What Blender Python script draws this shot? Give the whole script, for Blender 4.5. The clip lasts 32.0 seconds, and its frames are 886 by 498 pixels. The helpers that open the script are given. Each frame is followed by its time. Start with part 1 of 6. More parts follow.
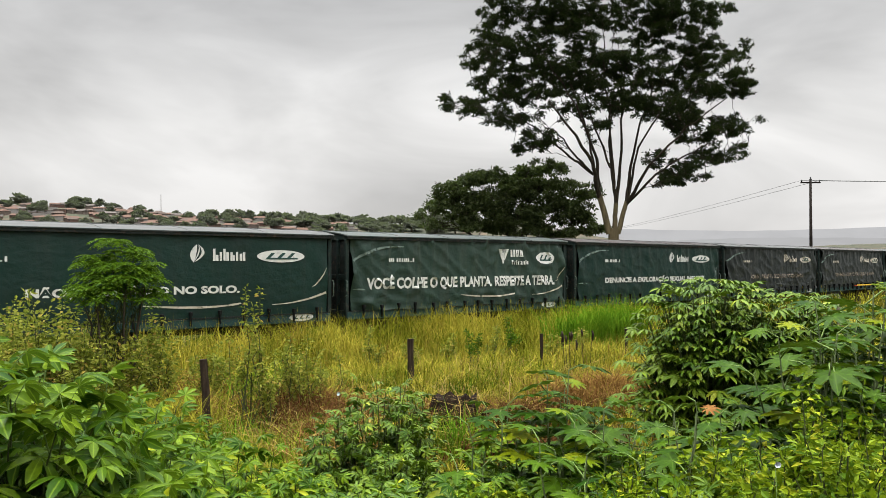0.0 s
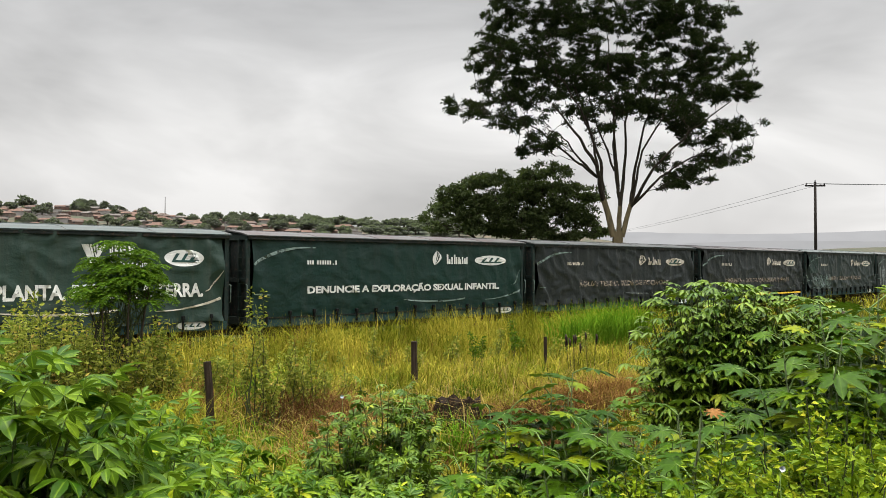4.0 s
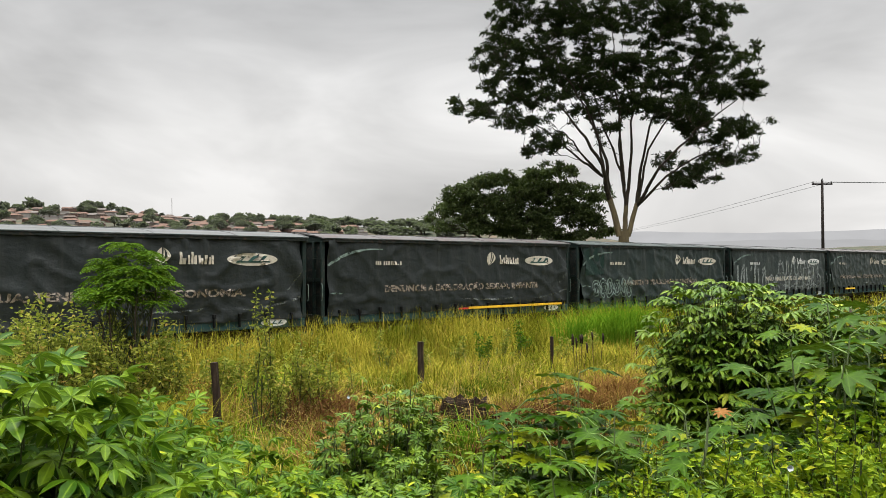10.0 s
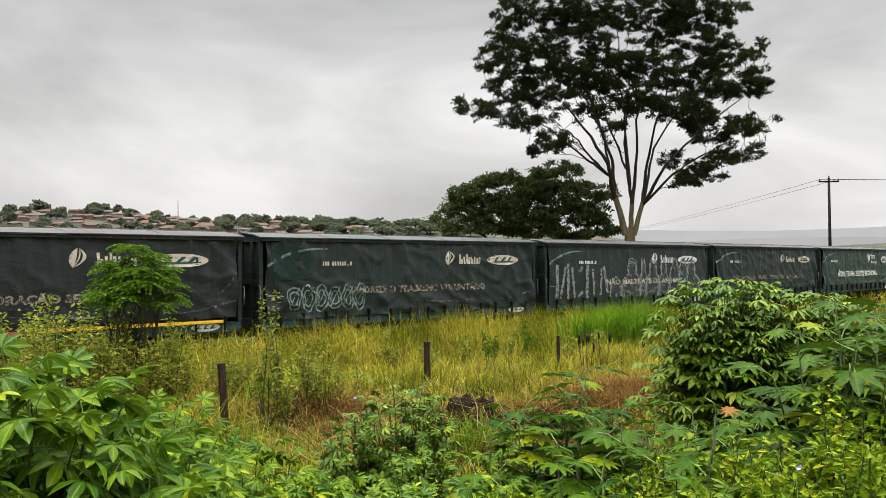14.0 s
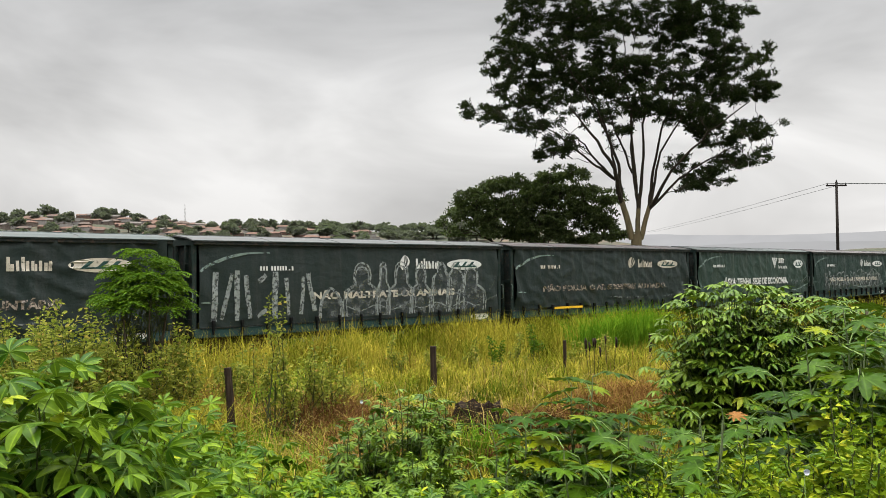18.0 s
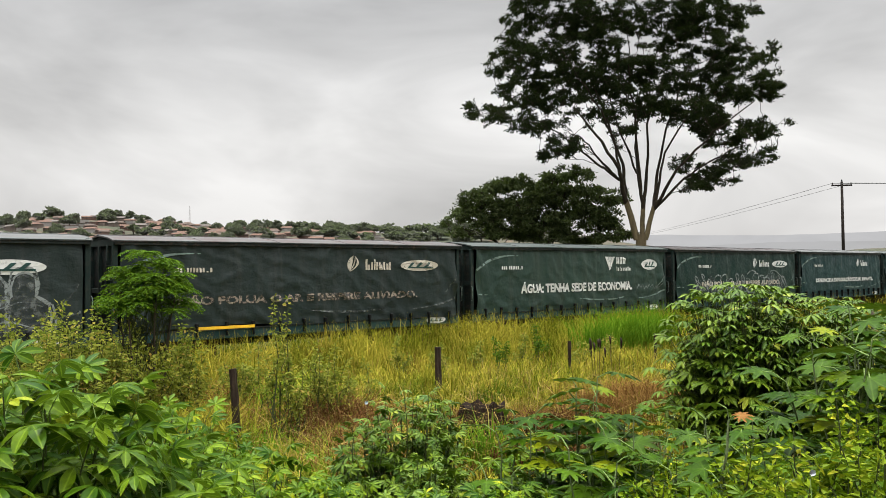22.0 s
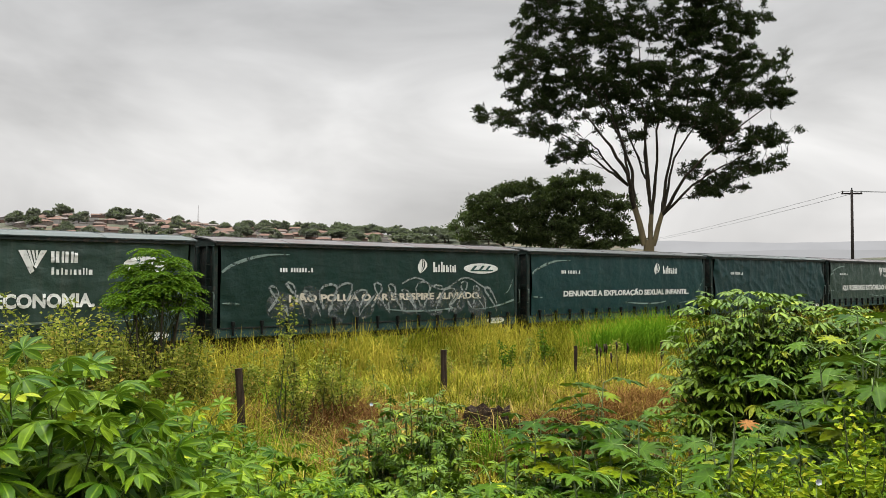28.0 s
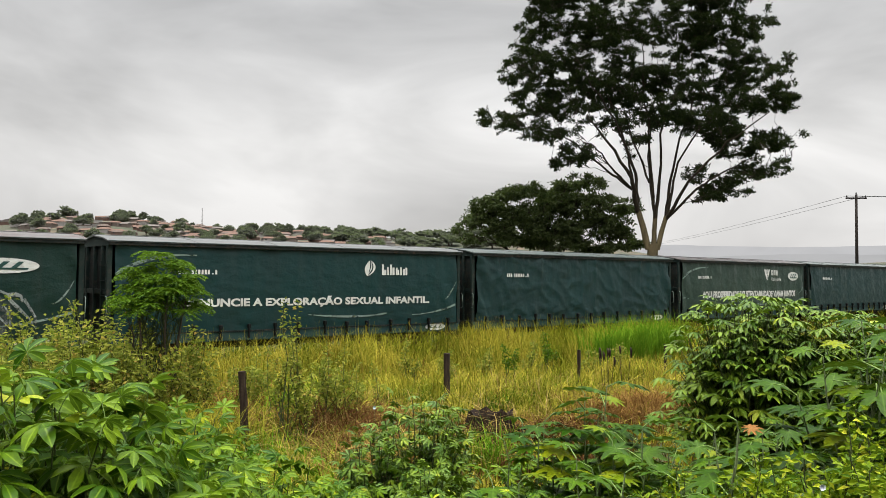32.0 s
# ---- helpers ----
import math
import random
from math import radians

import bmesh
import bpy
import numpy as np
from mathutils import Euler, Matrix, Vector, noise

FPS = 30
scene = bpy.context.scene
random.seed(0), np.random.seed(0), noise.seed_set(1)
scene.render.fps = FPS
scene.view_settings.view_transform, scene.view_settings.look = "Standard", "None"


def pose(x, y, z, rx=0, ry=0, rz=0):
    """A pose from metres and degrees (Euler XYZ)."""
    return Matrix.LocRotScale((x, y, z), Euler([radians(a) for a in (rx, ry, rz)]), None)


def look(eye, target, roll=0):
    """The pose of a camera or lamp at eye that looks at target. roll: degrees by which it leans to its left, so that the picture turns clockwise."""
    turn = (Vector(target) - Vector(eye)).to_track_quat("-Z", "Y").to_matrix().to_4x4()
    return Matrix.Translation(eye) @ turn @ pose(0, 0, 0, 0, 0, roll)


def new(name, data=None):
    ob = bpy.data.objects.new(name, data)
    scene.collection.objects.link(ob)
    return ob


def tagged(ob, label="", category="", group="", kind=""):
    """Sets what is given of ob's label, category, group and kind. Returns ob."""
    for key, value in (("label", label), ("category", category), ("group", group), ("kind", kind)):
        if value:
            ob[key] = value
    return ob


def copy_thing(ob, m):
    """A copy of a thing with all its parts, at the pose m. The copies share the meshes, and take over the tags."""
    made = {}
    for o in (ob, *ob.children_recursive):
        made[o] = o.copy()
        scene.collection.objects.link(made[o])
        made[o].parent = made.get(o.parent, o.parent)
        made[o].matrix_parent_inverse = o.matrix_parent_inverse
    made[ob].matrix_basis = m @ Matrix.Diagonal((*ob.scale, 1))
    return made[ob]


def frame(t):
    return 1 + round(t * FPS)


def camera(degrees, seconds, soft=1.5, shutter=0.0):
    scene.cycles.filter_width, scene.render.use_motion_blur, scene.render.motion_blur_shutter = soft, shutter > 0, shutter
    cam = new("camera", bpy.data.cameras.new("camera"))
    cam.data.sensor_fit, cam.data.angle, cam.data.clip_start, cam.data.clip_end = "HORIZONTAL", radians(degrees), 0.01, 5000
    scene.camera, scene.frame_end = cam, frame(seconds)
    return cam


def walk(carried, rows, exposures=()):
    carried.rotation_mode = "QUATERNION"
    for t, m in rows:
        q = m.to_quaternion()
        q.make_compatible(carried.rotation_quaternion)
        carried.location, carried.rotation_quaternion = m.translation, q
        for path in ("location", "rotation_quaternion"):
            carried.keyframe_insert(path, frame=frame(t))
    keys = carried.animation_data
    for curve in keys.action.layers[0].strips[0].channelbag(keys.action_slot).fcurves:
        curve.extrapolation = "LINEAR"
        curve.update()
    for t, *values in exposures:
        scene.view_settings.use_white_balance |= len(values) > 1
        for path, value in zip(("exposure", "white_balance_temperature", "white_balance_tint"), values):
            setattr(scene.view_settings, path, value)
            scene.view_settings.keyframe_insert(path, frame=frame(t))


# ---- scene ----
# camera: stands still on the bank, turning a little in the hand
EYE = (0.0, 0.0, 2.9)
PATH = [
    (0, 91.020, -0.000, -0.001), (0.5, 91.087, -0.032, -0.048), (1, 91.090, -0.052, 0.085), (1.5, 91.055, -0.022, 0.099),
    (2, 91.172, -0.152, -0.009), (2.5, 91.157, -0.233, -0.074), (3, 91.183, -0.276, -0.069), (3.5, 91.206, -0.239, 0.146),
    (5.5, 91.237, 0.147, 0.417), (6, 91.113, 0.131, 0.521), (6.5, 91.130, 0.106, 0.572), (7, 91.071, 0.198, 0.459),
    (7.5, 91.036, 0.329, 0.497), (8, 91.121, 0.258, 0.691), (8.5, 91.216, 0.284, 0.830), (9, 91.216, 0.285, 0.896),
    (9.5, 91.217, 0.164, 0.768), (10, 91.231, 0.134, 0.711), (10.5, 91.271, 0.205, 0.812), (11, 91.271, 0.221, 0.923),
    (11.5, 91.190, 0.221, 0.937), (12, 91.179, 0.330, 0.846), (12.5, 91.270, 0.244, 0.857), (13, 91.262, 0.096, 0.895),
    (13.5, 91.278, 0.401, 1.110), (14, 91.221, 0.449, 1.134), (14.5, 91.246, 0.330, 1.207), (16.5, 91.352, 0.317, 1.449),
    (17, 91.290, 0.291, 1.425), (17.5, 91.372, 0.191, 1.479), (18, 91.547, 0.478, 1.590), (18.5, 91.655, 0.323, 1.835),
    (19, 91.596, 0.317, 1.888), (19.5, 91.610, 0.411, 1.909), (20, 91.594, 0.489, 1.960), (20.5, 91.582, 0.490, 1.974),
    (21, 91.600, 0.655, 2.027), (21.5, 91.620, 0.624, 2.036), (22, 91.609, 0.590, 1.912), (22.5, 91.653, 0.521, 1.886),
    (23, 91.717, 0.475, 1.921), (23.5, 91.736, 0.418, 2.024), (24, 91.699, 0.457, 2.149), (24.5, 91.737, 0.452, 2.230),
    (25, 91.829, 0.344, 2.193), (25.5, 91.970, 0.109, 2.210), (27.5, 92.028, -0.069, 2.389), (28, 91.814, -0.245, 2.420),
    (28.5, 91.914, -0.001, 2.567), (29, 91.940, -0.160, 2.720), (29.5, 92.024, -0.120, 2.756), (30, 92.018, -0.329, 2.622),
    (30.5, 92.103, -0.380, 2.549), (31, 92.127, -0.191, 2.650), (31.5, 91.964, -0.366, 2.606), (32, 92.059, -0.428, 2.661),
]
cam = camera(58.5, 32.0, soft=0.7)
walk(cam, [(t, pose(*EYE, rx, ry, rz)) for t, rx, ry, rz in PATH])

# ---- world and light: bright overcast, zenith brighter than the horizon ----
world = bpy.data.worlds.new("overcast")
scene.world = world
world.use_nodes = True
wt = world.node_tree
wt.nodes.clear()


def wnode(kind, **kw):
    n = wt.nodes.new(kind)
    for k, v in kw.items():
        n.inputs[k].default_value = v
    return n


w_out = wnode("ShaderNodeOutputWorld")
w_bg = wnode("ShaderNodeBackground")
w_sky = wnode("ShaderNodeTexSky")
w_sky.sky_type, w_sky.sun_disc = "NISHITA", False
w_sky.sun_elevation, w_sky.sun_rotation = radians(74), radians(-42)
w_co = wnode("ShaderNodeTexCoord")
w_sep = wnode("ShaderNodeSeparateXYZ")
w_ramp = wnode("ShaderNodeValToRGB")
w_ramp.color_ramp.elements[0].position, w_ramp.color_ramp.elements[0].color = 0.0, (0.66, 0.646, 0.636, 1)
w_ramp.color_ramp.elements[1].position, w_ramp.color_ramp.elements[1].color = 1.0, (11.0, 11.0, 11.0, 1)
e = w_ramp.color_ramp.elements.new(0.16)
e.color = (0.84, 0.83, 0.815, 1)
e = w_ramp.color_ramp.elements.new(0.32)
e.color = (0.60, 0.60, 0.60, 1)
e = w_ramp.color_ramp.elements.new(0.58)
e.color = (1.4, 1.4, 1.37, 1)
w_map = wnode("ShaderNodeMapping", Scale=(1.4, 1.4, 3.4))
w_noise = wnode("ShaderNodeTexNoise", Scale=2.0, Detail=5.0, Roughness=0.52, Distortion=0.5)
w_cl = wnode("ShaderNodeMapRange")
w_cl.inputs["From Min"].default_value, w_cl.inputs["From Max"].default_value = 0.3, 0.7
w_cl.inputs["To Min"].default_value, w_cl.inputs["To Max"].default_value = 0.72, 1.28
w_side = wnode("ShaderNodeMapRange")
w_side.inputs["From Min"].default_value, w_side.inputs["From Max"].default_value = -0.5, 0.5
w_side.inputs["To Min"].default_value, w_side.inputs["To Max"].default_value = 0.90, 1.08
w_cloud = wnode("ShaderNodeMath")
w_cloud.operation = "MULTIPLY"
w_mul = wnode("ShaderNodeVectorMath")
w_mul.operation = "MULTIPLY"
w_mix = wnode("ShaderNodeMix")
w_mix.data_type = "RGBA"
w_mix.inputs["Factor"].default_value = 0.97
w_dim = wnode("ShaderNodeVectorMath")
w_dim.operation = "SCALE"
w_dim.inputs["Scale"].default_value = 0.1
L = wt.links.new
L(w_co.outputs["Generated"], w_sep.inputs[0])
L(w_sep.outputs["Z"], w_ramp.inputs["Fac"])
L(w_co.outputs["Generated"], w_map.inputs["Vector"])
L(w_map.outputs[0], w_noise.inputs["Vector"])
L(w_noise.outputs["Fac"], w_cl.inputs["Value"])
L(w_ramp.outputs["Color"], w_mul.inputs[0])
L(w_sep.outputs["X"], w_side.inputs["Value"])
L(w_cl.outputs[0], w_cloud.inputs[0])
L(w_side.outputs[0], w_cloud.inputs[1])
L(w_cloud.outputs[0], w_mul.inputs[1])
L(w_sky.outputs[0], w_dim.inputs[0])
L(w_dim.outputs[0], w_mix.inputs["A"])
L(w_mul.outputs[0], w_mix.inputs["B"])
L(w_mix.outputs["Result"], w_bg.inputs["Color"])
L(w_bg.outputs[0], w_out.inputs["Surface"])
w_bg.inputs["Strength"].default_value = 1.0

sun = new("sun", bpy.data.lights.new("sun", "SUN"))
sun.data.energy, sun.data.angle, sun.data.color = 1.5, radians(10), (1.0, 0.97, 0.92)
sun.matrix_world = look((-8, 17, 42), (0, 8, 0))
scene.view_settings.exposure = 0.0

# ---- materials ----


class Mat:
    """A small wrapper round a node tree with a Principled surface."""

    def __init__(self, name, rough=0.6, metal=0.0, spec=0.5):
        self.m = bpy.data.materials.new(name)
        self.m.use_nodes = True
        self.t = self.m.node_tree
        self.p = self.t.nodes["Principled BSDF"]
        self.out = self.t.nodes["Material Output"]
        self.p.inputs["Roughness"].default_value = rough
        self.p.inputs["Metallic"].default_value = metal
        self.p.inputs["Specular IOR Level"].default_value = spec
        self.co = self.t.nodes.new("ShaderNodeTexCoord")

    def node(self, kind, **kw):
        n = self.t.nodes.new(kind)
        for k, v in kw.items():
            n.inputs[k].default_value = v
        return n

    def link(self, a, b):
        self.t.links.new(a, b)

    def noise(self, scale, detail=4.0, rough=0.55, stretch=None):
        n = self.node("ShaderNodeTexNoise", Scale=scale, Detail=detail, Roughness=rough)
        if stretch:
            mp = self.node("ShaderNodeMapping", Scale=stretch)
            self.link(self.co.outputs["Object"], mp.inputs["Vector"])
            self.link(mp.outputs[0], n.inputs["Vector"])
        else:
            self.link(self.co.outputs["Object"], n.inputs["Vector"])
        return n.outputs["Fac"]

    def remap(self, value, a, b, c=0.0, d=1.0):
        n = self.node("ShaderNodeMapRange")
        for k, v in zip(("From Min", "From Max", "To Min", "To Max"), (a, b, c, d)):
            n.inputs[k].default_value = v
        self.link(value, n.inputs["Value"])
        return n.outputs[0]

    def mix(self, fac, a, b, blend="MIX"):
        n = self.node("ShaderNodeMix")
        n.data_type, n.blend_type = "RGBA", blend
        for sock, v in (("Factor", fac), ("A", a), ("B", b)):
            i = n.inputs[sock]
            if isinstance(v, (int, float)):
                i.default_value = v
            elif isinstance(v, tuple):
                i.default_value = (*v, 1)
            else:
                self.link(v, i)
        return n.outputs["Result"]

    def bump(self, height, strength=0.3, dist=0.01):
        n = self.node("ShaderNodeBump", Strength=strength, Distance=dist)
        self.link(height, n.inputs["Height"])
        self.link(n.outputs[0], self.p.inputs["Normal"])
        return n.outputs[0]

    def colour(self, c):
        if isinstance(c, tuple):
            self.p.inputs["Base Color"].default_value = (*c, 1)
        else:
            self.link(c, self.p.inputs["Base Color"])
        return self


def worn(name, c1, c2, scale=2.0, rough=0.6, metal=0.0, bump=0.2, fine=30.0, dirt=None, streak=None, spec=0.1):
    """Two-scale worn surface; dirt: a third colour in blotches; streak: stretch of the coarse noise."""
    k = Mat(name, rough, metal, spec)
    coarse = k.remap(k.noise(scale, 5, 0.6, streak), 0.35, 0.65)
    c = k.mix(coarse, c1, c2)
    fin = k.noise(fine, 3)
    c = k.mix(k.remap(fin, 0.3, 0.7, 0.0, 0.35), c, tuple(x * 0.6 for x in c1))
    if dirt:
        c = k.mix(k.remap(k.noise(scale * 2.7, 6, 0.7), 0.52, 0.68, 0.0, 0.8), c, dirt)
    k.colour(c)
    if bump:
        k.bump(fin, bump, 0.01)
    return k.m


def leafy(name, c1, c2, c3=None, trans=0.35, rough=0.5, per="random", spec=0.03):
    """Leaf surface with light coming through; varied leaf by leaf."""
    k = Mat(name, rough, 0.0, spec)
    if per == "random":
        info = k.node("ShaderNodeObjectInfo")
        geo = k.node("ShaderNodeNewGeometry")
        both = k.node("ShaderNodeMath")
        both.operation = "ADD"
        k.link(k.remap(info.outputs["Random"], 0, 1, 0, 0.62), both.inputs[0])
        k.link(k.remap(geo.outputs["Random Per Island"], 0, 1, 0, 0.38), both.inputs[1])
        pw = k.node("ShaderNodeMath")
        pw.operation = "POWER"
        pw.inputs[1].default_value = 1.8
        k.link(both.outputs[0], pw.inputs[0])
        rnd = pw.outputs[0]
    else:
        geo = k.node("ShaderNodeNewGeometry")
        rnd = geo.outputs["Random Per Island"]
    c = k.mix(rnd, c1, c2)
    if c3:
        c = k.mix(k.remap(rnd, 0.86 if per != "random" else 0.66, 0.99 if per != "random" else 0.92), c, c3)
    n = k.noise(9.0, 3)
    c = k.mix(k.remap(n, 0.35, 0.7, 0.0, 0.4), c, tuple(x * 0.65 for x in c1))
    rib = k.node("ShaderNodeAttribute")
    rib.attribute_name = "rib"
    c = k.mix(k.remap(rib.outputs["Fac"], 0.80, 1.0, 0.0, 0.32), c, tuple(min(1.0, x * 1.5 + 0.02) for x in c2))
    k.colour(c)
    tr = k.node("ShaderNodeBsdfTranslucent")
    warm = k.mix(0.5, c, (0.16, 0.26, 0.02))
    k.link(warm, tr.inputs["Color"])
    ms = k.node("ShaderNodeMixShader", Fac=trans)
    k.link(k.p.outputs[0], ms.inputs[1])
    k.link(tr.outputs[0], ms.inputs[2])
    k.link(ms.outputs[0], k.out.inputs["Surface"])
    return k.m


def tarp_material(name, base, dark, dust):
    """Coated tarpaulin: faded, with dirt runs from the top and mud near the hem."""
    k = Mat(name, 0.6, 0.0, 0.2)
    info = k.node("ShaderNodeObjectInfo")
    c = k.mix(k.remap(k.noise(0.55, 5, 0.6), 0.35, 0.68), base, dark)
    runs = k.remap(k.noise(1.0, 5, 0.65, (3.2, 1.0, 0.22)), 0.5, 0.74, 0.0, 0.55)
    c = k.mix(runs, c, dust)
    c = k.mix(k.remap(k.noise(14.0, 4, 0.7), 0.55, 0.8, 0.0, 0.4), c, dust)
    c = k.mix(k.remap(info.outputs["Random"], 0, 1, 0.0, 0.12), c, (0.02, 0.02, 0.02))
    k.colour(c)
    k.link(k.remap(k.noise(2.5, 4), 0.3, 0.7, 0.36, 0.62), k.p.inputs["Roughness"])
    k.bump(k.noise(3.0, 6, 0.6, (1.0, 1.0, 1.3)), 0.7, 0.05)
    return k.m


def paint_worn(name, c, gaps=0.5, scale=5.0, amount=0.85):
    """Printed paint that has flaked off in places."""
    k = Mat(name, 0.6)
    k.colour(k.mix(k.remap(k.noise(8.0, 4), 0.3, 0.7, 0.0, 0.35), c, tuple(x * 0.55 for x in c)))
    tr = k.node("ShaderNodeBsdfTransparent")
    ms = k.node("ShaderNodeMixShader")
    k.link(k.remap(k.noise(scale, 6, 0.75), gaps - 0.08, gaps + 0.08, 0.0, amount), ms.inputs[0])
    k.link(k.p.outputs[0], ms.inputs[1])
    k.link(tr.outputs[0], ms.inputs[2])
    k.link(ms.outputs[0], k.out.inputs["Surface"])
    return k.m


def ground_material():
    k = Mat("soil", 0.98, 0.0, 0.2)
    c = k.mix(k.remap(k.noise(0.35, 6, 0.6), 0.35, 0.65), (0.022, 0.030, 0.010), (0.040, 0.045, 0.014))
    c = k.mix(k.remap(k.noise(2.3, 6, 0.7), 0.56, 0.7, 0, 0.8), c, (0.09, 0.055, 0.028))
    c = k.mix(k.remap(k.noise(40, 3, 0.6), 0.4, 0.7, 0, 0.5), c, (0.02, 0.025, 0.01))
    k.colour(c)
    k.bump(k.noise(14, 5, 0.7), 0.8, 0.05)
    return k.m


M_SOIL = ground_material()
M_HILL = worn("hill_grass", (0.040, 0.048, 0.030), (0.062, 0.058, 0.042), 0.02, 0.95, bump=0, fine=0.2, dirt=(0.13, 0.085, 0.06))
M_STEEL = worn("dark_steel", (0.010, 0.014, 0.013), (0.020, 0.024, 0.022), 3, 0.6, 0.0, 0.2, 40, dirt=(0.06, 0.04, 0.03))
M_FRAME = worn("frame_green", (0.0096, 0.0192, 0.0168), (0.0168, 0.0252, 0.0222), 2, 0.6, 0.0, 0.15, 40, dirt=(0.042, 0.036, 0.03))
M_SILL = worn("sill_green", (0.0175, 0.0425, 0.0425), (0.025, 0.055, 0.05), 2, 0.55, 0.0, 0.15, 40, dirt=(0.05, 0.045, 0.035))
M_ROOF_A = worn("roof_grey", (0.088, 0.091, 0.089), (0.066, 0.070, 0.068), 1.2, 0.42, 0.25, 0.15, 25, dirt=(0.0425, 0.04675, 0.0425), streak=(0.6, 3, 1), spec=0.2)
M_ROOF_B = worn("roof_green", (0.046, 0.062, 0.058), (0.064, 0.075, 0.071), 1.0, 0.42, 0.15, 0.15, 25, dirt=(0.0748, 0.06077, 0.05142), streak=(0.6, 3, 1), spec=0.2)
M_ROOF_C = worn("roof_rusty", (0.072, 0.076, 0.075), (0.058, 0.044, 0.042), 0.8, 0.5, 0.2, 0.15, 25, dirt=(0.06545, 0.03272, 0.02805), streak=(2.5, 0.5, 1), spec=0.2)
M_STRAP = worn("black_strap", (0.006, 0.007, 0.007), (0.011, 0.011, 0.010), 5, 0.7, 0.0, 0.2, 40)
M_RUST = worn("rusty_iron", (0.07, 0.04, 0.028), (0.035, 0.025, 0.02), 4, 0.8, 0.3, 0.3, 50)
M_WHITE = paint_worn("white_print", (0.5184, 0.5184, 0.4896), 0.66, 6, 0.8)
M_CREAM = paint_worn("faded_print", (0.4, 0.36, 0.288), 0.62, 7, 0.85)
M_FAINT = paint_worn("flaked_print", (0.19, 0.155, 0.12), 0.53, 7, 0.9)
M_GHOST = paint_worn("ghost_print", (0.065, 0.075, 0.068), 0.50, 6, 0.8)
M_CHALK = paint_worn("chalk_paint", (0.17, 0.19, 0.18), 0.54, 9, 0.75)
M_HAZE = paint_worn("rubbed_chalk", (0.075, 0.085, 0.08), 0.47, 3.5, 0.92)
M_YELLOW = worn("yellow_plastic", (0.70, 0.43, 0.03), (0.55, 0.33, 0.03), 3, 0.5)
M_RED = worn("red_plastic", (0.45, 0.05, 0.03), (0.35, 0.04, 0.03), 3, 0.5)
M_SAGE = paint_worn("sage_print", (0.12, 0.165, 0.145), 0.58, 4, 0.8)
M_INK = worn("logo_ink", (0.02, 0.06, 0.05), (0.025, 0.05, 0.045), 3, 0.6)
M_WOOD = worn("fence_wood", (0.016, 0.0104, 0.0072), (0.044, 0.0304, 0.0208), 3, 0.85, 0, 0.6, 30, streak=(6, 6, 0.6))
M_WOOD_PALE = worn("pale_wood", (0.20, 0.17, 0.14), (0.12, 0.09, 0.07), 3, 0.85, 0, 0.6, 30, streak=(6, 6, 0.6))
M_BALLAST = worn("ballast", (0.13, 0.11, 0.09), (0.08, 0.065, 0.055), 6, 0.9, 0, 0.8, 22)
M_BARK = worn("bark", (0.14, 0.108, 0.06), (0.075, 0.06, 0.036), 2.5, 0.9, 0, 0.5, 12, dirt=(0.12, 0.11, 0.042), streak=(2, 2, 0.4))
# limbs and twigs: bark colour darkened for backlight against the bright sky
M_BARK_BACKLIT = worn("backlit_limb_bark", (0.034, 0.027, 0.019), (0.020, 0.016, 0.013), 2.5, 0.95, 0, 0.5, 12, dirt=(0.065, 0.052, 0.03), streak=(2, 2, 0.4))
M_BARK_DARK = worn("dark_bark", (0.07, 0.055, 0.04), (0.04, 0.032, 0.025), 2.5, 0.9, 0, 0.5, 12, streak=(2, 2, 0.4))
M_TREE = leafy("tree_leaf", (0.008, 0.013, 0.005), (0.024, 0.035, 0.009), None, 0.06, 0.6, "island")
M_MANGO = leafy("mango_leaf", (0.030, 0.044, 0.018), (0.090, 0.110, 0.042), None, 0.12, 0.5, "island")
M_CASSAVA = leafy("cassava_leaf", (0.014, 0.052, 0.002), (0.185, 0.275, 0.006), (0.34, 0.33, 0.012), 0.22, 0.40, spec=0.07)
M_CASSAVA_DARK = leafy("bush_leaf", (0.026, 0.066, 0.004), (0.165, 0.235, 0.014), (0.27, 0.28, 0.02), 0.08, 0.40, spec=0.10)
M_CASTOR = leafy("castor_leaf", (0.005, 0.027, 0.001), (0.062, 0.118, 0.002), (0.19, 0.20, 0.005), 0.10, 0.38, spec=0.045)
M_CASTOR_DRY = leafy("castor_leaf_dry", (0.15, 0.062, 0.018), (0.26, 0.13, 0.04), None, 0.2, 0.6)
M_PETIOLE = worn("petiole", (0.12, 0.18, 0.045), (0.075, 0.115, 0.03), 8, 0.5)
M_STALK = worn("stalk", (0.05, 0.064, 0.02), (0.03, 0.034, 0.015), 6, 0.7)
M_WEED = leafy("weed_leaf", (0.085, 0.105, 0.016), (0.32, 0.32, 0.05), (0.36, 0.22, 0.06), 0.36, 0.5, "island")
M_VINE = leafy("vine_leaf", (0.030, 0.072, 0.002), (0.215, 0.285, 0.008), (0.34, 0.33, 0.02), 0.2, 0.45, "island", spec=0.06)
M_SHRUB = leafy("shrub_leaf", (0.026, 0.068, 0.004), (0.088, 0.160, 0.007), None, 0.2, 0.45, "island")


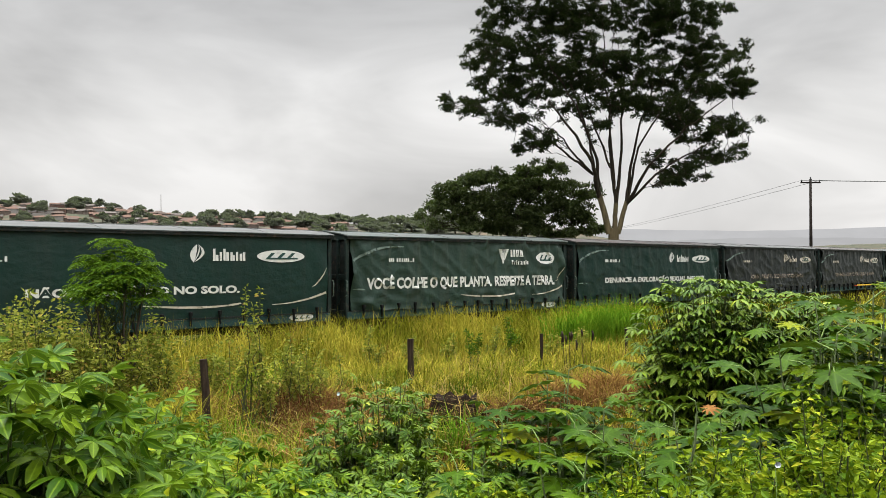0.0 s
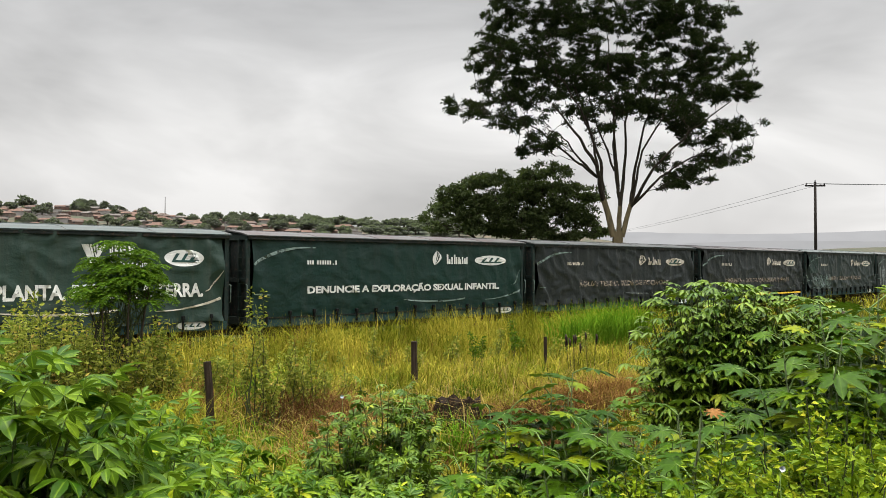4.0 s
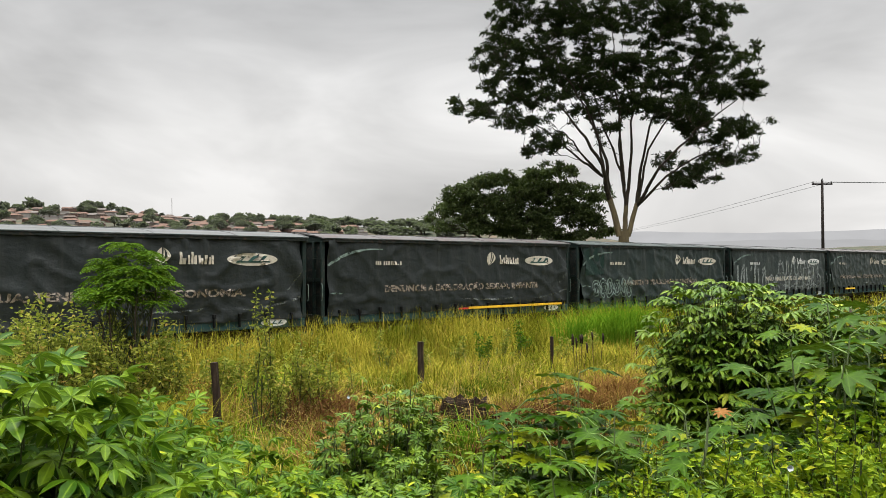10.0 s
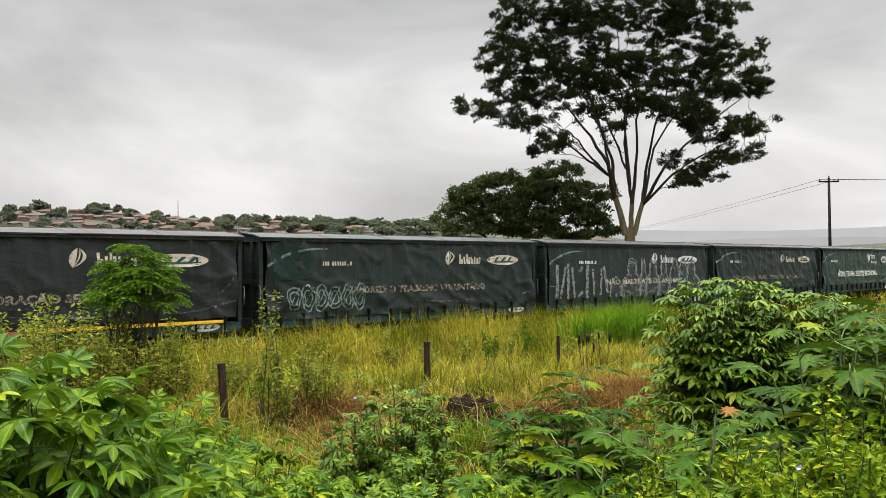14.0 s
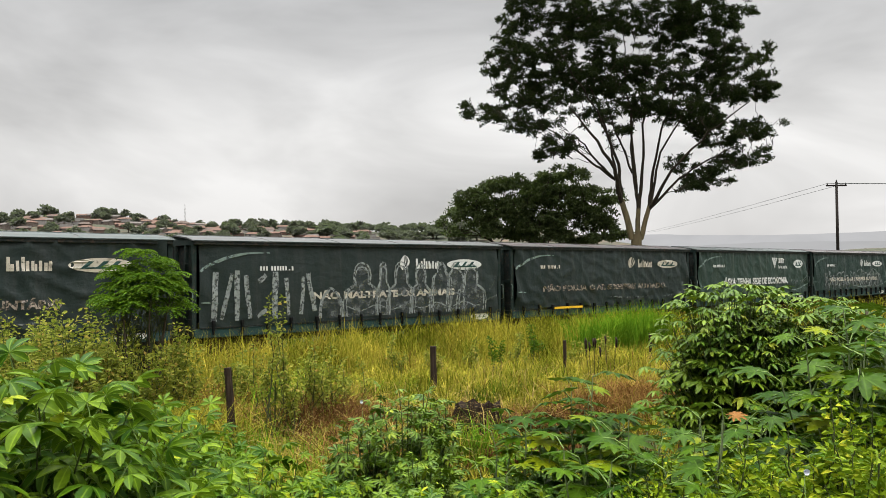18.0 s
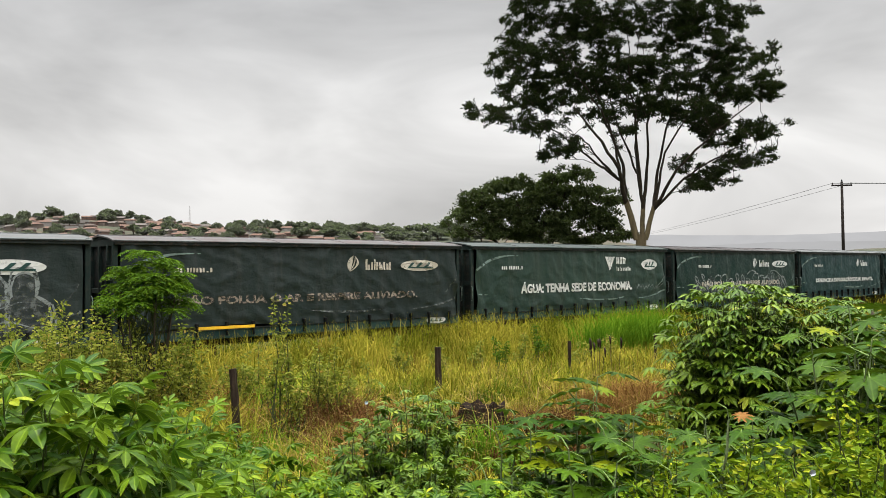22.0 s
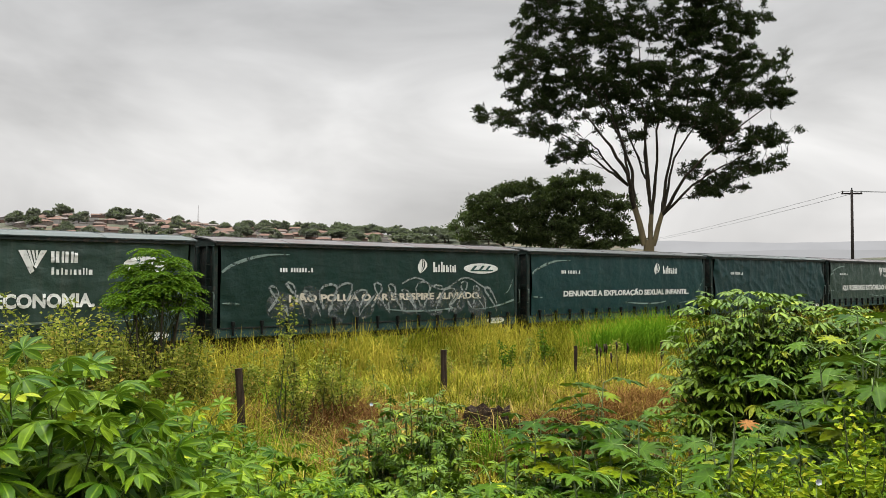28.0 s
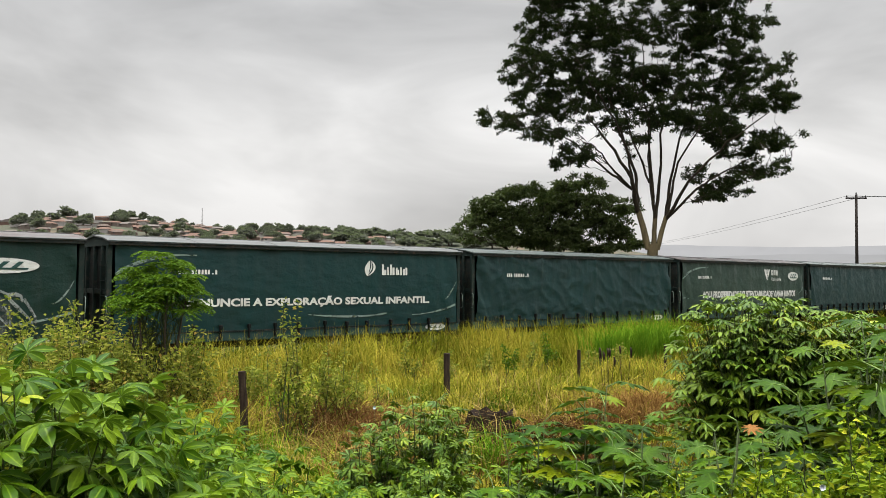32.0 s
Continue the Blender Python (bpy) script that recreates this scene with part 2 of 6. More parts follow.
def grass_material(name, a, b, c, d):
    """Blades that run from green to straw in broad patches and blade by blade."""
    k = Mat(name, 0.7, 0.0, 0.0)
    geo = k.node("ShaderNodeNewGeometry")
    rnd = geo.outputs["Random Per Island"]
    patch = k.remap(k.noise(0.55, 4, 0.6), 0.36, 0.64)
    col = k.mix(rnd, k.mix(patch, a, b), k.mix(patch, b, c))
    dry = k.remap(k.noise(0.8, 5, 0.65, (1, 1, 0.3)), 0.60, 0.70, 0.0, 0.85)
    col = k.mix(dry, col, d)
    k.colour(col)
    tr = k.node("ShaderNodeBsdfTranslucent")
    k.link(col, tr.inputs["Color"])
    ms = k.node("ShaderNodeMixShader", Fac=0.22)
    k.link(k.p.outputs[0], ms.inputs[1])
    k.link(tr.outputs[0], ms.inputs[2])
    k.link(ms.outputs[0], k.out.inputs["Surface"])
    return k.m


M_GRASS = grass_material("field_grass", (0.018, 0.036, 0.003), (0.155, 0.168, 0.011), (0.46, 0.38, 0.055), (0.22, 0.115, 0.030))
M_TALL = grass_material("tall_grass", (0.0396, 0.108, 0.00576), (0.0792, 0.1656, 0.00864), (0.144, 0.2088, 0.0144), (0.0864, 0.1512, 0.0108))
M_STRAW = grass_material("dry_grass", (0.078, 0.034, 0.009), (0.14, 0.070, 0.020), (0.22, 0.145, 0.045), (0.072, 0.029, 0.009))
M_PALE_STRAW = grass_material("pale_straw", (0.13, 0.09, 0.025), (0.22, 0.16, 0.048), (0.36, 0.27, 0.095), (0.12, 0.06, 0.02))
M_DEAD = grass_material("dead_grass", (0.035, 0.016, 0.007), (0.075, 0.032, 0.012), (0.14, 0.075, 0.025), (0.05, 0.02, 0.008))
M_RANK = grass_material("rank_grass", (0.014, 0.034, 0.003), (0.045, 0.085, 0.005), (0.12, 0.16, 0.012), (0.05, 0.06, 0.01))

# ---- building helpers ----


def link_mesh(name, me, material, parent=None, label=""):
    if material and not me.materials:
        me.materials.append(material)
    ob = new(name, me)
    ob.parent = parent
    if label:
        ob["label"] = label
    return ob


def part(name, bm, material, parent=None, label="", smooth=False):
    """One bmesh as one mesh object under a thing or a part."""
    me = bpy.data.meshes.new(name)
    bm.normal_update()
    bm.to_mesh(me)
    bm.free()
    if smooth:
        me.polygons.foreach_set("use_smooth", [True] * len(me.polygons))
    return link_mesh(name, me, material, parent, label)


def box(bm, x0, x1, y0, y1, z0, z1, bevel=0.0):
    r = bmesh.ops.create_cube(bm, size=1.0)
    vs = r["verts"]
    for v in vs:
        v.co = Vector(((x0 + x1) / 2 + v.co.x * (x1 - x0), (y0 + y1) / 2 + v.co.y * (y1 - y0), (z0 + z1) / 2 + v.co.z * (z1 - z0)))
    if bevel:
        es = list({e for v in vs for e in v.link_edges})
        bmesh.ops.bevel(bm, geom=es, offset=bevel, segments=1, affect="EDGES")
    return bm


def cuboid(x0, x1, y0, y1, z0, z1, bevel=0.0):
    return box(bmesh.new(), x0, x1, y0, y1, z0, z1, bevel)


class Acc:
    """Gathers vertices and faces for one mesh."""

    def __init__(self):
        self.v, self.f = [], []

    def tube(self, pts, radii, sides=6, cap=True):
        pts = [Vector(p) for p in pts]
        start = len(self.v)
        up = Vector((0.31, 0.83, 0.46))
        for i, p in enumerate(pts):
            d = (pts[min(i + 1, len(pts) - 1)] - pts[max(i - 1, 0)]).normalized()
            a = d.cross(up)
            a = a.normalized() if a.length > 1e-4 else Vector((1, 0, 0))
            b = d.cross(a)
            for k in range(sides):
                w = 2 * math.pi * k / sides
                self.v.append(tuple(p + (a * math.cos(w) + b * math.sin(w)) * radii[i]))
        for i in range(len(pts) - 1):
            for k in range(sides):
                p0, p1 = start + i * sides + k, start + i * sides + (k + 1) % sides
                self.f.append((p0, p1, p1 + sides, p0 + sides))
        if cap:
            e0 = start + (len(pts) - 1) * sides
            self.f.append(tuple(range(e0, e0 + sides)))
            self.f.append(tuple(range(start + sides - 1, start - 1, -1)))

    def mesh(self, name, smooth=True):
        me = bpy.data.meshes.new(name)
        me.from_pydata(self.v, [], self.f)
        if smooth:
            me.polygons.foreach_set("use_smooth", [True] * len(me.polygons))
        return me


def tri_mesh(name, verts, tris, smooth=False):
    """Fast mesh from arrays of vertices (n, 3) and triangles (m, 3)."""
    me = bpy.data.meshes.new(name)
    me.vertices.add(len(verts))
    me.vertices.foreach_set("co", np.asarray(verts, np.float32).ravel())
    tris = np.asarray(tris, np.int32)
    me.loops.add(tris.size)
    me.loops.foreach_set("vertex_index", tris.ravel())
    me.polygons.add(len(tris))
    me.polygons.foreach_set("loop_start", np.arange(0, tris.size, 3, dtype=np.int32))
    me.polygons.foreach_set("use_smooth", np.full(len(tris), smooth))
    me.update(calc_edges=True)
    return me


rng = np.random.default_rng(7)


def unit(a):
    return a / np.maximum(np.linalg.norm(a, axis=-1, keepdims=True), 1e-9)


def leaf_cloud(name, pos, axis, length, width, fold=0.25):
    """Many small pointed leaves: base at pos, along axis, slightly folded on the midrib."""
    n = len(pos)
    axis = unit(axis)
    side = unit(np.cross(axis, rng.normal(size=(n, 3)) + np.array([0, 0, 1.2])))
    nrm = np.cross(side, axis)
    ln, wd = np.broadcast_to(length, (n,))[:, None], np.broadcast_to(width, (n,))[:, None]
    mid = pos + axis * ln * 0.48
    v = np.stack([pos, mid + side * wd / 2 + nrm * wd * fold, pos + axis * ln, mid - side * wd / 2 + nrm * wd * fold], 1).reshape(-1, 3)
    i = np.arange(n)[:, None] * 4
    t = np.concatenate([i + [[0, 1, 2]], i + [[0, 2, 3]]], 1).reshape(-1, 3)
    return tri_mesh(name, v, t)


def blades(name, base, height, width, lean, seed=1):
    """Grass blades: two bent segments and a tip each."""
    r = np.random.default_rng(seed)
    n = len(base)
    az = r.uniform(0, 2 * np.pi, n)
    d = np.stack([np.cos(az), np.sin(az), np.zeros(n)], 1)
    s = np.stack([-np.sin(az + r.normal(0, .6, n)), np.cos(az + r.normal(0, .6, n)), np.zeros(n)], 1)
    h, w = height[:, None], width[:, None]
    ln = lean[:, None] * h
    up = np.array([0, 0, 1.0])
    m = base + up * h * 0.55 + d * ln * 0.28
    t = base + up * h * (1.0 - 0.35 * lean[:, None]) + d * ln
    v = np.stack([base - s * w / 2, base + s * w / 2, m - s * w * 0.42, m + s * w * 0.42, t], 1).reshape(-1, 3)
    i = np.arange(n)[:, None] * 5
    tr = np.concatenate([i + [[0, 1, 3]], i + [[0, 3, 2]], i + [[2, 3, 4]]], 1).reshape(-1, 3)
    return tri_mesh(name, v, tr)
# ---- the plan: track, bank, field, valley and hill ----
TRACK_Y, TRACK_A, TRACK_S, TRACK_K = 30.61, radians(41.63), 10.0, 0.0014


def track(s, off=0.0):
    """Point and heading of the wagons' near side, s metres along; off: metres further from the street."""
    a, b = max(s - TRACK_S, 0.0), min(s, TRACK_S)
    x, y, h = b * math.cos(TRACK_A), TRACK_Y + b * math.sin(TRACK_A), TRACK_A + TRACK_K * a
    if a > 0:
        x += (math.sin(h) - math.sin(TRACK_A)) / TRACK_K
        y -= (math.cos(h) - math.cos(TRACK_A)) / TRACK_K
    return x - off * math.sin(h), y + off * math.cos(h), h


def sstep(a, b, x):
    t = np.clip((x - a) / (b - a), 0, 1)
    return t * t * (3 - 2 * t)


def ground_z(x, y):
    """Height of the ground: street bank, field, track bed, valley, town hill, far rise."""
    x, y = np.asarray(x, float), np.asarray(y, float)
    z = -0.45 + 1.75 * (1 - sstep(1.2, 9.5, y)) + 0.06 * np.sin(x * 0.9 + 1) * np.sin(y * 0.7) + 0.035 * np.sin(x * 2.1) * np.cos(y * 1.7)
    perp = -(x * math.sin(TRACK_A)) + (y - TRACK_Y) * math.cos(TRACK_A) - 1.35
    z = z + 0.22 * (1 - sstep(1.6, 3.6, np.abs(perp)))
    z = z - 5.0 * sstep(90, 300, y)
    ridge = 71 - 16 * sstep(-500, 0, x) - 26 * sstep(0, 300, x)
    hill = sstep(300, 560, y) * 0.30 + sstep(480, 930, y) * 0.70
    roll = 3.0 * np.sin(x * 0.011 + 0.6) + 2.2 * np.sin(x * 0.027) + 1.5 * np.sin(y * 0.02)
    z = z + hill * (ridge + roll) * 1.0
    return z


def make_ground():
    def axis(fine, reach, step, grow):
        out, v, s = [], fine, step
        while v < reach:
            v += s
            s *= grow
            out.append(v)
        return out
    xs = np.concatenate([-np.array(axis(16, 3500, 0.6, 1.13))[::-1], np.arange(-16, 16.01, 0.5), axis(16, 3500, 0.6, 1.13)])
    ys = np.concatenate([-np.array(axis(4, 400, 0.8, 1.3))[::-1], np.arange(-4, 40.01, 0.5), axis(40, 4300, 0.7, 1.09)])
    X, Y = np.meshgrid(xs, ys)
    V = np.stack([X, Y, ground_z(X, Y)], -1).reshape(-1, 3)
    nx, ny = len(xs), len(ys)
    i = (np.arange(ny - 1)[:, None] * nx + np.arange(nx - 1)[None]).reshape(-1, 1)
    T = np.concatenate([i + [[0, 1, nx + 1]], i + [[0, nx + 1, nx]]], 1).reshape(-1, 3)
    me = tri_mesh("ground", V, T, True)
    me.materials.append(M_SOIL)
    me.materials.append(M_HILL)
    far = V[T[:, 0], 1] > 160
    me.polygons.foreach_set("material_index", far.astype(np.int32))
    tagged(new("ground", me), "grassy ground falling from the street bank to a field, a town hill beyond", "ground", kind="structure")


make_ground()


def make_track():
    bed = Acc()
    ss = np.arange(-150, 190, 3.0)
    prof = [(-2.6, -0.42), (-1.9, -0.17), (1.9, -0.17), (2.6, -0.42)]
    for s in ss:
        for o, z in prof:
            x, y, h = track(s, 1.35 + o)
            bed.v.append((x, y, z))
    for i in range(len(ss) - 1):
        for k in range(3):
            a = i * 4 + k
            bed.f.append((a, a + 1, a + 5, a + 4))
    root = tagged(new("railway_track"), "rusty railway track on a stone ballast bed behind tall grass", "railway track", kind="structure")
    link_mesh("ballast", bed.mesh("ballast"), M_BALLAST, root)
    for o in (-0.5, 0.5):
        rail = Acc()
        for s in ss:
            for dx, z in ((-0.035, 0.0), (0.035, 0.0), (0.035, -0.04), (0.01, -0.05), (0.06, -0.14), (-0.06, -0.14), (-0.01, -0.05), (-0.035, -0.04)):
                x, y, h = track(s, 1.35 + o + dx)
                rail.v.append((x, y, z))
        for i in range(len(ss) - 1):
            for k in range(8):
                a, b = i * 8 + k, i * 8 + (k + 1) % 8
                rail.f.append((a, b, b + 8, a + 8))
        link_mesh("rail", rail.mesh("rail", False), M_RUST, root)
    sleeper = cuboid(-1.0, 1.0, -0.11, 0.11, -0.19, -0.142, 0.012)
    me = bpy.data.meshes.new("sleeper")
    sleeper.to_mesh(me)
    sleeper.free()
    me.materials.append(M_WOOD)
    for s in np.arange(-18, 30, 0.6):
        x, y, h = track(float(s), 1.35)
        ob = new("sleeper", me)
        ob.parent = root
        ob.matrix_local = pose(x, y, 0, 0, 0, math.degrees(h) + 90)


make_track()


# plain rendered wall, added unseen behind the viewpoint to block low sky light
M_SKY_BLOCKER = worn("sky_blocker_render", (0.16, 0.15, 0.13), (0.11, 0.10, 0.085), 1.2, 0.9, 0, 0.3, 18, dirt=(0.06, 0.06, 0.04))
wall = part("sky_blocker", cuboid(-24, 24, -3.2, -3.0, -0.5, 6.2, 0.01), M_SKY_BLOCKER)
tagged(wall, "unseen weathered rendered wall added behind the viewpoint to block low sky light", "wall", kind="structure")

# ---- the train ----
PITCH, TARP = 13.4, 12.39
HALF_W = 1.35
Z_HEM, Z_TOP = 1.23, 3.80


def tarp_y(x, z, half, seed, slack):
    """Depth of the tarpaulin's face at x, z: slight bulge, hanging folds from the top, creases at the ends and the hem."""
    u = (z - Z_HEM) / (Z_TOP - Z_HEM)
    e = max(0.0, 1 - (half - abs(x)) / 0.9)
    y = -HALF_W - 0.035 * math.sin(math.pi * min(max(u, 0), 1))
    y -= 0.010 * math.sin(x * 4.1 + seed) * (0.4 + u)
    w = 0.5 + 0.5 * noise.noise((x * 0.6, seed, 1.0))
    fold = max(0.0, math.sin(x * 8.5 + 2.2 * noise.noise((x * 0.8, seed, 5.0)) + 0.9 * (z - 2.5) * math.sin(x * 0.9 + seed)))
    y -= slack * 0.105 * w * fold ** 3 * max(0.0, u - 0.30)
    y -= slack * 0.020 * noise.noise((x * 0.9, z * 0.55, seed * 3.1))
    crease = (1 - abs(noise.noise((x * 1.1 + z * 1.3, z * 0.8 - x * 0.5, seed * 2.3)))) ** 9
    y -= slack * 0.048 * crease
    y -= (0.25 + slack) * 0.055 * e * math.sin(z * 3.4 + x * 6.0 + seed)
    y -= slack * 0.085 * abs(noise.noise((x * 1.9 + z * 2.0, z * 3.6, seed + 7.7))) * max(0.0, 0.55 - u) * 2
    return y


def flat_text(words, size, squeeze=1.0, bold=0.012):
    cu = bpy.data.curves.new("words", "FONT")
    cu.body, cu.size, cu.offset = words, size, bold
    cu.align_x, cu.align_y = "LEFT", "BOTTOM_BASELINE"
    cu.resolution_u = 3
    ob = bpy.data.objects.new("words", cu)
    me = bpy.data.meshes.new_from_object(ob)
    bpy.data.objects.remove(ob)
    bpy.data.curves.remove(cu)
    bm = bmesh.new()
    bm.from_mesh(me)
    bpy.data.meshes.remove(me)
    for v in bm.verts:
        v.co.x *= squeeze
    return bm


def fit_words(words, width, size, bold):
    bm = flat_text(words, size, 1.0, bold)
    w = max(v.co.x for v in bm.verts) or 1.0
    for v in bm.verts:
        v.co.x *= width / w
    return bm


def letters(bm):
    """Split a line of flat text into its letters; marks above or below stay with their letter."""
    left, groups = set(bm.faces), []
    while left:
        todo, got = [left.pop()], []
        while todo:
            f = todo.pop()
            got.append(f)
            for v in f.verts:
                for g in v.link_faces:
                    if g in left:
                        left.remove(g)
                        todo.append(g)
        xs = [v.co.x for f in got for v in f.verts]
        groups.append([min(xs), max(xs), got])
    groups.sort(key=lambda g: g[1] - g[0], reverse=True)
    kept = []
    for a, b, fs in groups:
        home = next((g for g in kept if g[0] - 0.01 <= (a + b) / 2 <= g[1] + 0.01), None)
        if home:
            home[2] += fs
        else:
            kept.append([a, b, list(fs)])
    out = []
    for a, b, fs in sorted(kept, key=lambda g: g[0]):
        one, made = bmesh.new(), {}
        for f in fs:
            for v in f.verts:
                if v not in made:
                    made[v] = one.verts.new(v.co)
            one.faces.new([made[v] for v in f.verts])
        out.append(one)
    bm.free()
    return out


def ribbon(pts, widths):
    """Flat stroke in the x, z plane through pts."""
    bm = bmesh.new()
    rows = []
    for i, (x, z) in enumerate(pts):
        a, b = pts[max(i - 1, 0)], pts[min(i + 1, len(pts) - 1)]
        d = Vector((b[0] - a[0], b[1] - a[1])).normalized()
        n = Vector((-d.y, d.x)) * widths[i] / 2
        rows.append((bm.verts.new((x + n.x, z + n.y, 0)), bm.verts.new((x - n.x, z - n.y, 0))))
    for (a, b), (c, d) in zip(rows, rows[1:]):
        bm.faces.new((a, b, d, c))
    return bm


def disc(cx, cz, rx, rz, n=28):
    bm = bmesh.new()
    c = bm.verts.new((cx, cz, 0))
    ring = [bm.verts.new((cx + rx * math.cos(2 * math.pi * k / n), cz + rz * math.sin(2 * math.pi * k / n), 0)) for k in range(n)]
    for k in range(n):
        bm.faces.new((c, ring[k], ring[(k + 1) % n]))
    return bm


def poly(bm, pts):
    bm.faces.new([bm.verts.new((x, z, 0)) for x, z in pts])
    return bm


def bars(spec, x, z, h):
    """Unreadable or private writing: plain bars, (width, gap, height) in units of the height."""
    bm = bmesh.new()
    for w, gap, *k in spec:
        hh = h * (k[0] if k else 1.0)
        poly(bm, [(x, z), (x + w * h, z), (x + w * h, z + hh), (x, z + hh)])
        x += (w + gap) * h
    return bm


def lay(bm, half, seed, slack, lift=0.012):
    """Lay a flat figure (x, z in its x, y) onto the tarpaulin."""
    big = [e for e in bm.edges if e.calc_length() > 0.16]
    if big:
        bmesh.ops.subdivide_edges(bm, edges=big, cuts=3)
    for v in bm.verts:
        x, z = v.co.x, v.co.y
        v.co = Vector((x, tarp_y(x, z, half, seed, slack) - lift, z))
    return bm


def leaf_emblem(x, z, s):
    """A round leaf cut by pale veins into two broad blades and a slim one."""
    bm = bmesh.new()
    for a, b, lean in ((-0.30, 0.06, 0.20), (0.12, 0.20, 0.34), (0.34, 0.52, 0.30)):
        up, down = [], []
        for i in range(11):
            t = i / 10
            g = math.sin(math.pi * t) ** 0.8
            mid = 0.42 + lean * (t - 0.35)
            up.append((x + s * (mid + b * g), z + s * 1.05 * t))
            down.append((x + s * (mid + a * g), z + s * 1.05 * t))
        poly(bm, up + down[-2:0:-1])
    return bm


def wedge_emblem(x, z, s):
    """Striped downward wedge."""
    bm = bmesh.new()
    poly(bm, [(x, z + s), (x + 0.30 * s, z + s), (x + 0.62 * s, z + 0.12 * s), (x + 0.46 * s, z)])
    for k in range(3):
        o = 0.34 + k * 0.16
        poly(bm, [(x + o * s, z + s), (x + (o + 0.10) * s, z + s), (x + (0.60 + k * 0.07) * s, z + (0.36 + k * 0.17) * s), (x + (0.555 + k * 0.07) * s, z + (0.30 + k * 0.17) * s)])
    poly(bm, [(x + 0.86 * s, z + s), (x + 1.1 * s, z + s), (x + 0.68 * s, z + 0.22 * s), (x + 0.60 * s, z + 0.32 * s)])
    return bm


WHEEL_R = 0.43
WHEEL_ME = {}
WHEELSETS = []


def wheelset_mesh():
    """Axle with two flanged, spoked-looking disc wheels; turns about its own y axis."""
    if not WHEEL_ME:
        a = Acc()
        n = 20
        prof = [(0.10, -0.09), (0.10, 0.06), (0.36, 0.03), (0.43, 0.06), (0.43, -0.05), (0.455, -0.07), (0.455, -0.09), (0.36, -0.06)]
        m = len(prof)
        for sg in (-1, 1):
            o = len(a.v)
            for k in range(n):
                w = 2 * math.pi * k / n
                for r, y in prof:
                    rr = r * (0.97 if k % 5 == 0 and 0.2 < r < 0.4 else 1.0)
                    a.v.append((rr * math.cos(w), sg * (0.52 + y), rr * math.sin(w)))
            for k in range(n):
                for j in range(m):
                    p, q = o + k * m + j, o + k * m + (j + 1) % m
                    p2, q2 = o + ((k + 1) % n) * m + j, o + ((k + 1) % n) * m + (j + 1) % m
                    a.f.append((p, q, q2, p2) if sg > 0 else (p2, q2, q, p))
        a.tube([(0, -0.66, 0), (0, -0.2, 0), (0, 0.2, 0), (0, 0.66, 0)], [0.07, 0.08, 0.08, 0.07], 8)
        WHEEL_ME["w"] = a.mesh("wheelset", False)
        WHEEL_ME["w"].materials.append(M_RUST)
    return WHEEL_ME["w"]


def bogie(root, cx, n):
    bg = bmesh.new()
    for y in (-0.72, 0.72):
        box(bg, cx - 1.15, cx + 1.15, y - 0.06, y + 0.06, 0.40, 0.56, 0.02)
        box(bg, cx - 0.35, cx + 0.35, y - 0.08, y + 0.08, 0.22, 0.42, 0.02)
        for dx in (-0.85, 0.85):
            box(bg, cx + dx - 0.14, cx + dx + 0.14, y - 0.10, y + 0.10, 0.33, 0.55, 0.02)
    box(bg, cx - 0.2, cx + 0.2, -1.0, 1.0, 0.50, 0.80, 0.02)
    b = part("bogie", bg, M_RUST, root, "rusty two-axle bogie")
    for dx in (-0.85, 0.85):
        w = new("wheelset", wheelset_mesh())
        w.parent = b
        w.matrix_local = pose(cx + dx, 0, WHEEL_R)
        WHEELSETS.append((w, cx + dx))
    return b


def swoosh(half, side):
    """White arc prints: 0 high on the left end, 1 and 2 low on the right, 3 up the right edge."""
    pts, wd = [], []
    for i in range(22):
        t = i / 21
        if side == 0:
            pts.append((-half + 0.02 + 2.3 * t, 2.92 + 0.58 * math.sin(min(1.0, t ** 0.8 * 1.1) * 1.62)))
            wd.append(0.035 + 0.085 * math.sin(math.pi * min(1, t + 0.12)) ** 0.8 * (1 - 0.75 * t))
        elif side == 1:
            pts.append((half - 6.3 + 3.1 * t, 1.66 - 0.34 * t + 0.27 * t * t + 0.05 * t ** 6))
            wd.append(0.025 + 0.045 * math.sin(math.pi * t) + 0.09 * max(0.0, t - 0.86) * 7 * (1.03 - t) * 6)
        elif side == 2:
            pts.append((half - 2.1 + 2.05 * t, 1.56 + 0.34 * t * t))
            wd.append(0.02 + 0.06 * t)
        else:
            pts.append((half - 0.6 + 0.55 * t, 2.12 + 0.62 * t ** 1.7))
            wd.append(0.015 + 0.035 * math.sin(math.pi * t))
    return ribbon(pts, wd)


def stub_swoosh(half):
    pts = [(-half + 0.05 + 0.55 * i / 6, 1.98 - 0.03 * (i / 6) ** 2) for i in range(7)]
    return ribbon(pts, [0.02 + 0.04 * math.sin(math.pi * i / 6) for i in range(7)])


